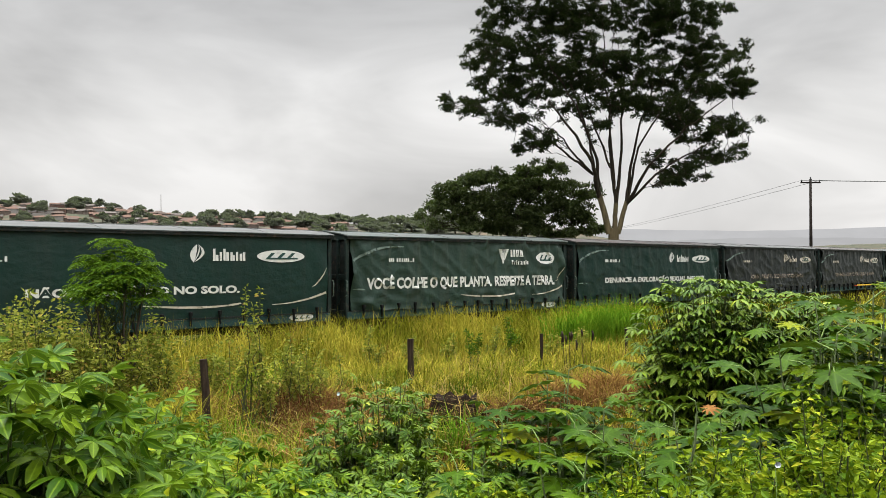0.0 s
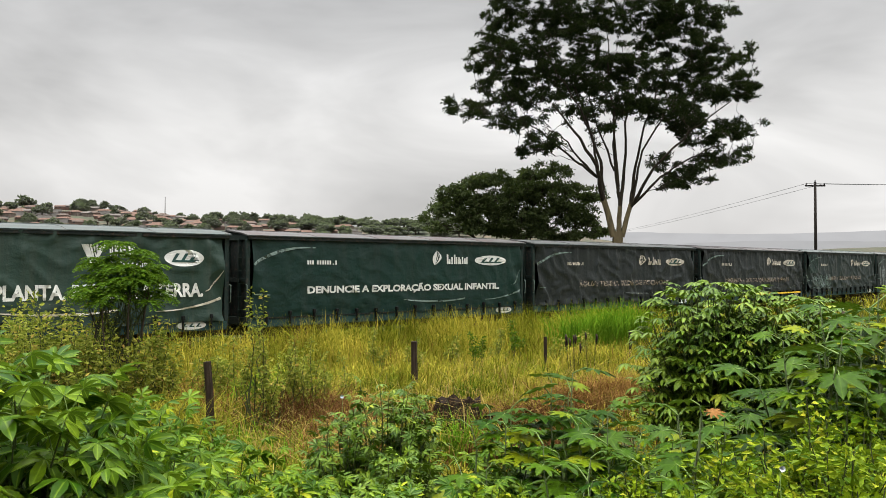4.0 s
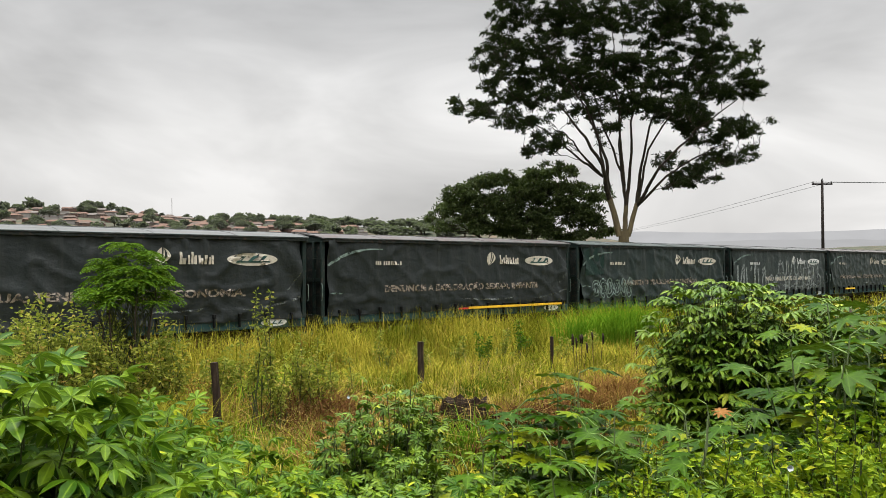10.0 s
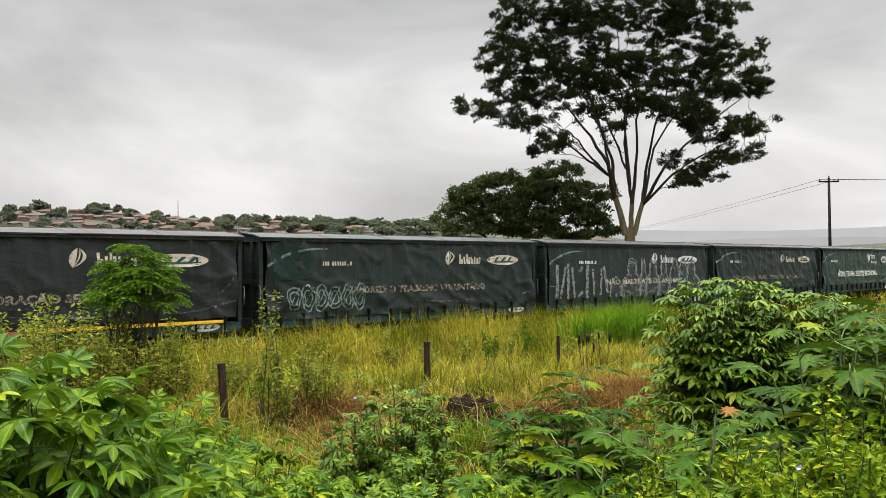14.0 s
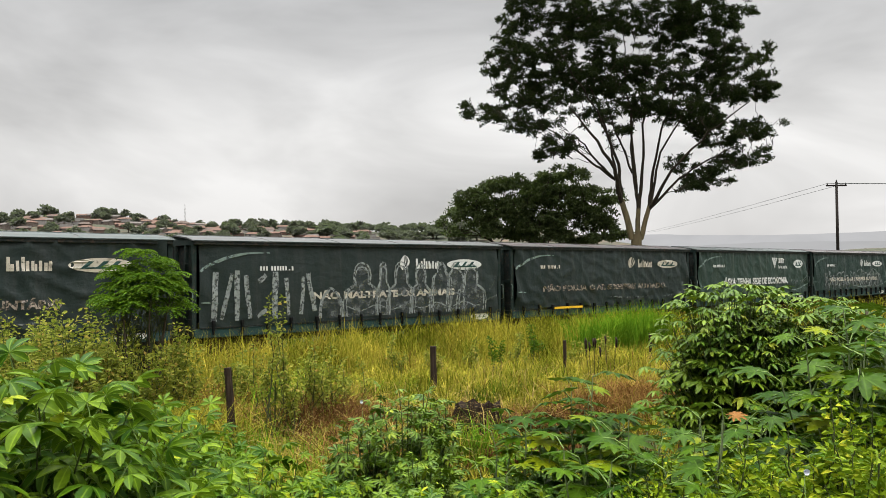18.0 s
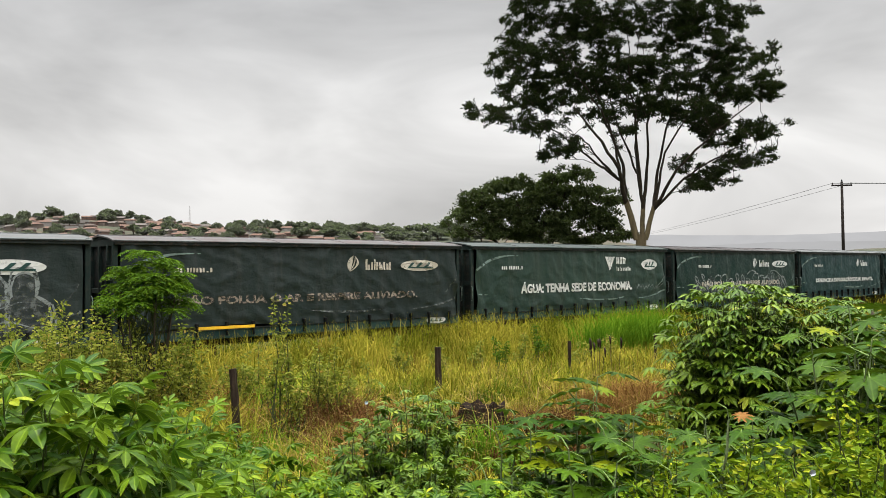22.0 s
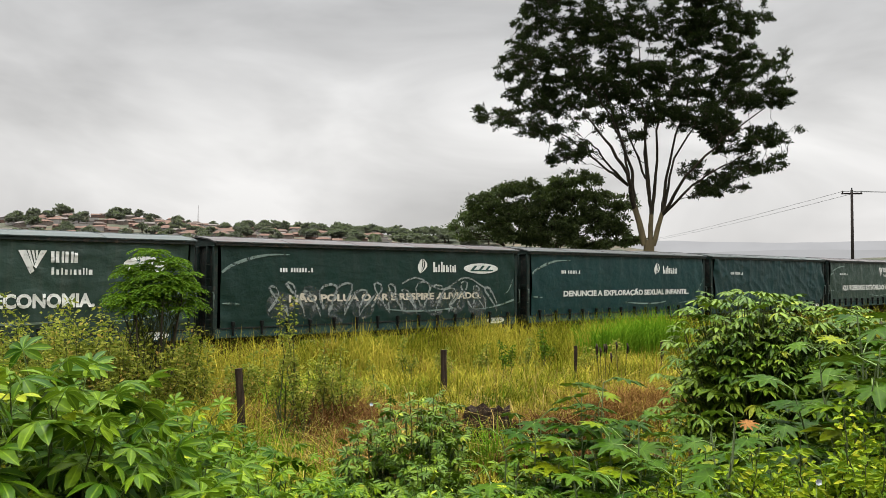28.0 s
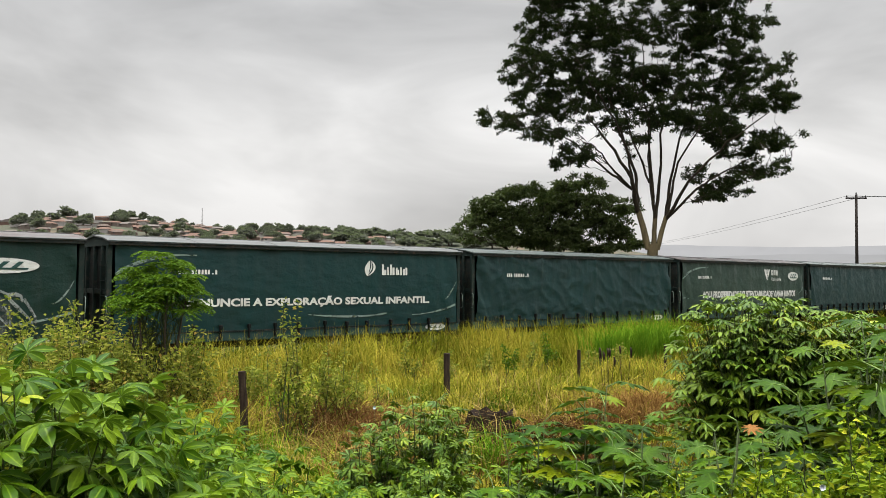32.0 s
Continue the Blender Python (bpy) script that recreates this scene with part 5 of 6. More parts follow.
def perp_of(x, y):
    return -(x * math.sin(TRACK_A)) + (y - TRACK_Y) * math.cos(TRACK_A)


def grass_lot(name, n, box4, k, mat, label, seed, width, beyond=False):
    """Tufts of k blades over a lot; the grass stands highest along the track and lowest near the bank."""
    r = np.random.default_rng(seed)
    x = r.uniform(box4[0], box4[1], n)
    y = r.uniform(box4[2], box4[3], n)
    pp = perp_of(x, y)
    keep = (np.abs(x) < y * 0.60 + 1.5) & ((pp > 3.0) & (pp < 7.5) if beyond else (pp < -0.15)) & ((y > 9.5) | (x < 2.5))
    x, y, pp = x[keep], y[keep], pp[keep]
    near = sstep(-5.0, -1.0, pp)
    patch = np.array([noise.noise((a * 0.33, b * 0.33, 2.0)) for a, b in zip(x, y)])
    clump = np.array([noise.noise((a * 1.7, b * 1.7, 9.0)) for a, b in zip(x, y)])
    keep = clump + r.normal(0, 0.10, len(x)) > -0.16
    x, y, pp, near, patch, clump = (q[keep] for q in (x, y, pp, near, patch, clump))
    h = 0.26 + 0.34 * clump + 0.52 * sstep(13, 20, y) + (0.06 + 0.16 * sstep(12, 18, y)) * patch + 0.86 * near * (1 - 0.55 * sstep(2, 3, pp)) + r.normal(0, 0.07, len(x))
    # trodden strip leading to the thick leaning post
    h *= 1 - 0.8 * np.exp(-((x + 0.292 * y) / 0.38) ** 2) * ((y > 9.5) & (y < 13.8))
    m = len(x) * k
    X = np.repeat(x, k) + r.normal(0, 0.07, m)
    Y = np.repeat(y, k) + r.normal(0, 0.07, m)
    H = np.clip(np.repeat(h, k) * r.uniform(0.5, 1.18, m), 0.2, 1.85)
    me = blades(name, on_ground(X, Y), H, r.uniform(0.7, 1.4, m) * width, r.uniform(0.05, 0.95, m), seed)
    tagged(link_mesh(name, me, mat), label, "grass", kind="stuff")


def field_grass():
    grass_lot("field_grass", 24000, (-13, 17, 8.0, 38), 9, M_GRASS, "tall yellow-green field grass with straw patches", 31, 0.023)
    grass_lot("far_grass", 9000, (10, 60, 30, 90), 9, M_GRASS, "yellow-green grass along the far track", 32, 0.03)
    grass_lot("side_grass", 4000, (-26, -11, 14, 34), 11, M_GRASS, "yellow-green grass along the near track", 33, 0.017)
    # grass seen below the wagons: dark blades paint in the shade there
    grass_lot("verge_grass", 16000, (-16, 40, 12, 66), 9, M_RANK, "verge grass beyond the track, coloured dark green for the shade under the train", 35, 0.022, True)
    # straw stalks with seed heads standing above the blades
    r = np.random.default_rng(34)
    m = 5200
    x = r.uniform(-14, 20, m)
    y = r.uniform(11, 36, m)
    pp = perp_of(x, y)
    keep = (np.abs(x) < y * 0.62) & (pp < -0.2)
    x, y, pp = x[keep], y[keep], pp[keep]
    me = blades("seed_stalk", on_ground(x, y), 1.0 + 0.45 * sstep(-6, -1.2, pp) + r.normal(0, 0.12, len(x)), np.full(len(x), 0.010), r.uniform(0.1, 0.6, len(x)), 6)
    tagged(link_mesh("seed_stalk", me, M_STRAW), "thin straw-coloured grass stalks with seed heads", "grass", kind="stuff")


field_grass()


def tuft(name, x, y, spread, h, n, mat, label, width=0.014, lean=(0.2, 0.9), seed=1):
    r = np.random.default_rng(seed)
    X, Y = r.normal(0, spread, n), r.normal(0, spread * 0.8, n)
    z0 = float(ground_z(x, y))
    base = np.stack([X, Y, ground_z(X + x, Y + y) - z0 - 0.03], 1)
    me = blades(name, base, h * r.uniform(0.45, 1.1, n), r.uniform(0.6, 1.3, n) * width, r.uniform(*lean, n), seed)
    ob = tagged(link_mesh(name, me, mat), label, "grass", kind="stuff")
    ob.location = (x, y, z0)


# bright tall grass beside the track, rank green grass, and rusty dry clumps
for k, (x, y) in enumerate(((5.3, 29.4), (6.4, 30.6), (7.4, 31.4), (4.7, 28.8), (6.0, 30.0), (6.9, 31.0))):
    tuft("tall_grass_clump", x, y, 0.42, 2.25, 420, M_TALL, "bright green tall grass clump beside the track", 0.028, (0.1, 0.8), 60 + k)
for k, (x, y, s, h) in enumerate(((-3.5, 16.2, 0.5, 1.35), (-2.9, 15.4, 0.4, 1.3), (-3.0, 14.0, 0.4, 1.0), (-2.4, 13.2, 0.5, 1.1), (-1.8, 14.2, 0.5, 1.0), (-3.4, 17.4, 0.5, 1.45), (-2.2, 11.6, 0.5, 0.95), (-1.6, 12.4, 0.5, 0.85), (-2.7, 12.0, 0.4, 0.9), (-4.0, 18.0, 0.5, 1.4), (-2.0, 10.4, 0.4, 1.0))):
    tuft("rank_grass", x, y, s, h, 500, M_TALL if k % 3 == 0 else M_GRASS, "long arching yellow-green grass", 0.020, (0.3, 1.1), 80 + k)
for k, (x, y, s, h, n) in enumerate(((-5.3, 17.2, 0.45, 1.0, 380), (-2.8, 16.2, 0.5, 0.9, 330), (-1.9, 15.2, 0.45, 0.85, 300), (-1.4, 11.2, 0.4, 0.95, 260), (2.9, 17.8, 0.5, 0.8, 420), (3.9, 18.6, 0.4, 0.8, 360), (4.6, 18.4, 0.4, 0.8, 320), (-5.1, 15.2, 0.35, 0.75, 260), (3.3, 16.9, 0.4, 0.7, 260), (-4.55, 14.6, 0.3, 0.85, 380), (-2.7, 14.9, 0.35, 0.8, 300), (-2.1, 13.2, 0.3, 0.8, 260))):
    tuft("dry_grass_clump", x, y, s, h * 1.45, int(n * 1.6), M_STRAW, "rusty brown dry grass clump", 0.019, (0.3, 1.2), 120 + k)

for k, (x, y, s, n) in enumerate(((-2.6, 12.6, 0.5, 70), (-2.0, 13.4, 0.45, 80), (-3.0, 14.8, 0.5, 60), (-1.7, 11.6, 0.4, 60), (-2.4, 15.6, 0.5, 70), (-5.0, 14.4, 0.4, 40), (1.6, 18.6, 0.6, 50), (-0.4, 17.0, 0.7, 50), (4.4, 20.5, 0.6, 60), (5.2, 23.0, 0.7, 60), (-2.2, 12.0, 0.5, 90), (-1.4, 13.0, 0.5, 80), (-2.9, 13.6, 0.5, 80), (-1.2, 12.0, 0.4, 70), (0.2, 15.0, 0.6, 60), (1.4, 16.0, 0.6, 60), (-1.0, 15.0, 0.6, 70), (2.8, 20.0, 0.7, 70), (-2.0, 17.6, 0.6, 60), (1.0, 20.5, 0.8, 70))):
    tuft("arching_straw", x, y, s, 1.5, n, M_PALE_STRAW, "pale arching straw stalks over the grass", 0.014, (0.7, 1.5), 200 + k)

for k, (x, y) in enumerate(((-5.6, 13.2), (-5.0, 13.9), (-6.2, 13.0), (-4.6, 14.6), (-5.4, 12.4), (-6.5, 12.4), (-4.9, 12.8), (-5.8, 14.2), (-7.0, 13.2), (-4.4, 13.2))):
    tuft("rank_grass", x, y, 0.42, 1.35, 420, M_GRASS, "long arching yellow-green grass", 0.022, (0.2, 1.0), 300 + k)

for k, (x, y) in enumerate(((-2.5, 11.2), (-1.9, 11.8), (-2.9, 12.4), (-1.4, 12.6), (-2.2, 12.8), (-3.2, 11.4), (-1.0, 11.6), (-3.4, 12.8), (-0.7, 12.9), (-2.0, 10.6), (-2.8, 10.4), (0.3, 13.4))):
    tuft("rank_grass", x, y, 0.36, 1.1, 300, M_TALL if k % 2 else M_GRASS, "long arching yellow-green grass", 0.017, (0.2, 1.0), 320 + k)

# dark dead and rank patches in the tangle by the leaning post
for k, (x, y, s, h, n) in enumerate(((-2.3, 13.9, 0.35, 0.95, 420), (-1.9, 13.1, 0.30, 0.85, 360), (-2.8, 15.2, 0.35, 0.9, 380), (-1.5, 14.4, 0.3, 0.7, 300), (-4.9, 15.4, 0.3, 0.75, 300), (0.9, 12.9, 0.35, 0.6, 300), (1.7, 12.6, 0.35, 0.6, 300), (2.4, 13.6, 0.35, 0.65, 300), (-3.1, 14.2, 0.34, 0.95, 460), (-2.6, 13.7, 0.30, 0.9, 420), (-2.4, 14.6, 0.34, 1.0, 460), (-1.9, 12.5, 0.25, 0.95, 380))):
    tuft("dead_grass_clump", x, y, s, h * 1.35, n, M_DEAD, "dark reddish-brown dead grass clump", 0.022, (0.3, 1.1), 240 + k)
for k, (x, y, s, h, n) in enumerate(((-3.4, 15.4, 0.4, 1.2, 420), (-3.1, 14.4, 0.35, 1.1, 380), (-3.7, 16.8, 0.4, 1.3, 420), (-1.2, 16.6, 0.45, 0.95, 360), (0.6, 18.6, 0.5, 1.0, 380), (2.2, 21.4, 0.6, 1.0, 400), (-1.8, 19.4, 0.5, 1.0, 380))):
    tuft("rank_grass", x, y, s, h, n, M_RANK, "dark green rank grass clump in the field", 0.020, (0.2, 1.0), 260 + k)


def weed(name, x, y, h, spread, twigs, leaves, leaf_len, mat, label, category="weed", seed=0, low=0.25):
    """A straggly plant: stalks with side twigs and small leaves."""
    global rng
    rng = np.random.default_rng(seed + 900)
    r = random.Random(seed + 900)
    root = tagged(new(name), label, category)
    root.location = (x, y, float(ground_z(x, y)))
    acc = Acc()
    P, A = [], []
    for k in range(twigs):
        a = r.uniform(0, 2 * math.pi)
        rad = spread * math.sqrt(r.random())
        top = Vector((rad * math.cos(a), rad * math.sin(a), h * r.uniform(0.6, 1.05) * (1 - 0.25 * (rad / max(spread, 0.01)) ** 2)))
        pts = bough(acc, (0.08 * math.cos(a), 0.08 * math.sin(a), -0.1), top, 0.006 + 0.004 * h, 0.003, 0.05 * h, 5, 0.07 * h, seed * 31 + k)
        tt = rng.uniform(low, 1.0, leaves) ** 0.8
        idx = np.clip((tt * 5).astype(int), 0, 4)
        fr = (tt * 5 - idx)[:, None]
        Q = np.array([tuple(p) for p in pts])
        pos = Q[idx] * (1 - fr) + Q[idx + 1] * fr
        d = unit(rng.normal(size=(leaves, 3)) * np.array([1, 1, 0.5]) + np.array([0, 0, 0.15]))
        off = rng.uniform(0.0, 1.0, (leaves, 1)) * spread * 0.22
        P.append(pos + d * off)
        A.append(d + np.array([0, 0, -0.2]))
    link_mesh("stalk", acc.mesh("stalk"), M_STALK, root)["kind"] = "stuff"
    P, A = np.concatenate(P), np.concatenate(A)
    f = link_mesh("foliage", leaf_cloud("foliage", P, A, rng.uniform(0.6, 1.3, len(P)) * leaf_len, rng.uniform(0.6, 1.2, len(P)) * leaf_len * 0.55), mat, root)
    f["kind"] = "stuff"
    return root


# the feathery young tree with its skirt of weeds
def feathery_tree(x, y):
    global rng
    rng = np.random.default_rng(77)
    r = random.Random(77)
    root = tagged(new("young_tree"), "bright green feathery-leaved young tree in the field", "tree")
    root.location = (x, y, float(ground_z(x, y)))
    acc, twig = Acc(), Acc()
    P, A = [], []
    tips = []
    for k in range(7):
        a = 2 * math.pi * k / 7
        top = Vector((0.55 * math.cos(a), 0.55 * math.sin(a), 2.6 + 0.4 * r.random()))
        pts = bough(acc, (0.06 * math.cos(a), 0.06 * math.sin(a), -0.1), top, 0.035, 0.012, 0.0, 6, 0.12, k)
        tips += pts[3:]
    # flat umbrellas of pinnate fronds at the twigs' ends, in tiers, with gaps between
    for k in range(64):
        s = r.choice(tips)
        a = k * 2.39996
        q = math.sqrt((k + 0.5) / 64)
        e = Vector((0.74 * q * math.cos(a) + 0.03, 0.7 * q * math.sin(a), 2.75 + 1.12 * (1 - 0.8 * q ** 4.0) * r.uniform(0.2, 1.0) + r.uniform(-0.1, 0.06)))
        bough(twig, s, e, 0.012, 0.004, 0.08, 5, 0.08, 300 + k)
        for f in range(11):
            w = 2 * math.pi * f / 11 + r.uniform(-0.25, 0.25)
            d = Vector((math.cos(w), math.sin(w), r.uniform(-0.25, 0.35)))
            d = (d + Vector((e.x, e.y, 0)) * 0.45).normalized()
            side = d.cross(Vector((0, 0, 1))).normalized()
            ln = r.uniform(0.7, 1.15)
            for i in range(9):
                t = (0.02 + 0.036 * i) * ln
                for sg in (-1, 1):
                    P.append(tuple(e + d * t + Vector((0, 0, -1.3 * t * t))))
                    A.append(tuple(side * sg + d * 0.45 + Vector((0, 0, -0.2 - 1.2 * t))))
    link_mesh("stem", acc.mesh("stem"), M_BARK_DARK, root)["kind"] = "stuff"
    link_mesh("twig", twig.mesh("twig"), M_STALK, root)["kind"] = "stuff"
    P, A = np.array(P), np.array(A)
    f = link_mesh("crown", leaf_cloud("crown", P, A, rng.uniform(0.065, 0.10, len(P)), rng.uniform(0.026, 0.038, len(P))), M_SHRUB, root)
    f["kind"] = "stuff"


feathery_tree(-6.2, 15.0)
WEEDS = [(-8.6, 15.6, 2.2, 0.6), (-7.9, 15.2, 2.3, 0.55), (-7.3, 14.8, 2.2, 0.55), (-6.8, 15.4, 2.5, 0.5), (-6.1, 14.6, 2.0, 0.6), (-5.4, 15.2, 1.9, 0.5), (-8.2, 14.2, 1.9, 0.55), (-9.2, 16.4, 2.3, 0.6), (-4.9, 16.4, 1.7, 0.45), (-8.9, 14.8, 2.1, 0.5), (-7.5, 13.8, 1.7, 0.5), (-6.0, 16.0, 2.3, 0.5), (-7.4, 16.2, 2.5, 0.5), (-6.5, 14.1, 2.1, 0.5), (-5.8, 14.3, 1.9, 0.45), (-7.2, 14.3, 2.3, 0.5), (-6.1, 13.9, 1.6, 0.5), (-8.4, 13.4, 1.7, 0.5), (-9.6, 15.4, 2.0, 0.5)]
for k, (x, y, h, s) in enumerate(WEEDS):
    weed("weed", x, y, h + (0.75 if x < -6.3 and y > 14.2 else 0.35), s, 13, 95, 0.105, M_WEED, "straggly olive-brown weed in the field", seed=k, low=0.12)
for k, (x, y, h, s, tw) in enumerate(((-3.25, 13.6, 3.4, 0.17, 9), (-3.05, 13.5, 2.3, 0.3, 5), (-2.95, 14.6, 2.3, 0.3, 7), (-2.6, 14.9, 2.0, 0.35, 6), (-2.6, 14.6, 1.9, 0.35, 6), (-2.2, 15.6, 1.6, 0.35, 5), (-4.0, 15.2, 2.05, 0.14, 3), (-3.1, 16.4, 1.7, 0.4, 6))):
    weed("weed", x, y, h, s, tw, 75, 0.085, M_WEED, "tall leafy weed rising above the grass", seed=40 + k, low=0.4)
for k, (x, y, h) in enumerate(((2.2, 25.6, 1.75), (0.9, 24.4, 1.65), (1.6, 25.0, 1.4), (-2.0, 22.6, 1.6), (0.2, 23.8, 1.4), (4.4, 25.2, 1.4), (-0.9, 22.0, 1.4), (3.4, 24.2, 1.2))):
    weed("weed", x, y, h, 0.3, 7, 50, 0.10, M_SHRUB if k < 2 else M_WEED, "small leafy weed in the grass by the train", seed=60 + k, low=0.5)

def seed_stalks(x, y, n, seed):
    """Blackened dry stalks with hanging pods."""
    r = random.Random(seed)
    root = tagged(new("dead_plant"), "blackened dry plant with hanging seed pods in the grass", "dead plant")
    root.location = (x, y, float(ground_z(x, y)))
    for k in range(n):
        st, pod = Acc(), Acc()
        dx, h = -0.18 + 0.36 * k / max(n - 1, 1) + r.uniform(-0.03, 0.03), r.uniform(1.15, 1.45)
        st.tube([(dx * 0.4, 0, -0.1), (dx * 0.8, 0, h * 0.6), (dx, 0, h)], [0.008, 0.007, 0.005], 4)
        pod.tube([(dx, 0, h), (dx + 0.02, -0.01, h - 0.1), (dx + 0.015, -0.01, h - r.uniform(0.22, 0.34))], [0.018, 0.034, 0.012], 6)
        stalk = link_mesh("stalk", st.mesh("stalk"), M_WOOD, root)
        link_mesh("pod", pod.mesh("pod"), M_WOOD, stalk)


seed_stalks(3.55, 22.3, 5, 1)
seed_stalks(4.1, 22.6, 2, 2)

# ---- the foreground thicket ----


def palm_leaf(kind, seed):
    """A palmate leaf on its petiole. cassava: narrow drooping fingers; castor: a broad toothed star."""
    r = random.Random(seed)
    v, f, mats = [], [], []
    rib = {}
    pl = r.uniform(0.75, 1.1)
    if kind == 'castor':
        pl *= 1.35
    tip = Vector((pl * 0.8, 0, pl * (0.42 if kind == 'cassava' else 0.30)))
    # petiole
    acc = Acc()
    acc.tube([(0, 0, 0), (pl * 0.45, 0, pl * 0.30), tuple(tip)], [0.022, 0.017, 0.014] if kind == 'cassava' else [0.034, 0.028, 0.022], 4, False)
    v += acc.v
    f += acc.f
    mats += [1] * len(acc.f)
    droop = r.uniform(0.3, 0.8) if kind == 'cassava' else r.uniform(0.03, 0.28)

    def at(ang, rad, lift=0.0):
        x, y = rad * math.cos(ang), rad * math.sin(ang)
        z = -droop * rad * rad + lift
        return (tip.x + x, tip.y + y, tip.z + z)
    if kind == "cassava":
        fingers = r.choice((5, 6, 7))
        for k in range(fingers):
            ang = radians(-125 + 250 * k / (fingers - 1)) + r.uniform(-0.08, 0.08)
            ln = (1.0 - 0.32 * abs(2 * k / (fingers - 1) - 1) ** 1.5) * r.uniform(0.9, 1.08)
            w = 0.165 * r.uniform(0.85, 1.15)
            b = len(v)
            for t, ww in ((0.03, 0.15), (0.35, 0.72), (0.65, 1.0), (0.86, 0.62)):
                rad = ln * t
                da = w * ww / max(rad, 0.08)
                v.extend((at(ang - da, rad, 0.065 * ww), at(ang, rad, -0.02 * ww), at(ang + da, rad, 0.065 * ww)))
            v.append(at(ang, ln))
            for i in (1, 4, 7, 10, 12):
                rib[b + i] = 1.0
            for i in range(3):
                a = b + 3 * i
                f.extend(((a, a + 1, a + 4, a + 3), (a + 1, a + 2, a + 5, a + 4)))
            a = b + 9
            f.extend(((a, a + 1, b + 12), (a + 1, a + 2, b + 12)))
            mats += [0] * 8
    else:
        lobes = r.choice((7, 8, 9))
        c = len(v)
        v.append(at(0, 0.0))
        ring = []
        mid = []
        for k in range(lobes):
            ang = radians(-150 + 300 * k / (lobes - 1))
            ln = (1.0 - 0.36 * abs(2 * k / (lobes - 1) - 1) ** 1.3) * r.uniform(0.92, 1.08)
            st = radians(300 / (lobes - 1))
            if k == 0:
                ring.append(at(ang - st * 0.5, 0.38 * ln, 0.02))
            ring += [at(ang - st * 0.33, 0.68 * ln, 0.05), at(ang - st * 0.18, 0.87 * ln, 0.02), at(ang, ln * 1.04), at(ang + st * 0.20, 0.86 * ln, 0.02), at(ang + st * 0.33, 0.67 * ln, 0.05), at(ang + st * 0.5, 0.50 * ln, 0.03)]
            mid.append(at(ang, 0.55 * ln, -0.055))
        rb = len(v)
        v += ring
        mb = len(v)
        v += mid
        rib[c] = 1.0
        for k in range(lobes):
            rib[mb + k] = 1.0
            rib[rb + 6 * k + 3] = 1.0
        for k in range(lobes):
            s = rb + 6 * k
            m = mb + k
            f.extend(((c, s, m), (m, s, s + 1), (m, s + 1, s + 2), (m, s + 2, s + 3), (m, s + 3, s + 4), (m, s + 4, s + 5), (m, s + 5, s + 6), (c, m, s + 6)))
            mats += [0] * 8
    me = bpy.data.meshes.new("leaf")
    me.from_pydata(v, [], f)
    me.polygons.foreach_set("use_smooth", [True] * len(me.polygons))
    me.polygons.foreach_set("material_index", mats)
    at_rib = me.attributes.new("rib", "FLOAT", "POINT")
    at_rib.data.foreach_set("value", [rib.get(i, 0.0) for i in range(len(v))])
    return me


LEAVES = {}


def leaves_of(kind, mat):
    key = (kind, mat.name)
    if key not in LEAVES:
        LEAVES[key] = []
        for k in range(7):
            me = palm_leaf(kind, k + 11)
            me.materials.append(mat)
            me.materials.append(M_PETIOLE)
            me.calc_loop_triangles()
            V = np.array([tuple(v.co) for v in me.vertices])
            T = np.array([tuple(t.vertices) for t in me.loop_triangles])
            I = np.array([t.material_index for t in me.loop_triangles])
            R = np.zeros(len(V), np.float32)
            me.attributes["rib"].data.foreach_get("value", R)
            LEAVES[key].append((me, V, T, I, R))
    return LEAVES[key]


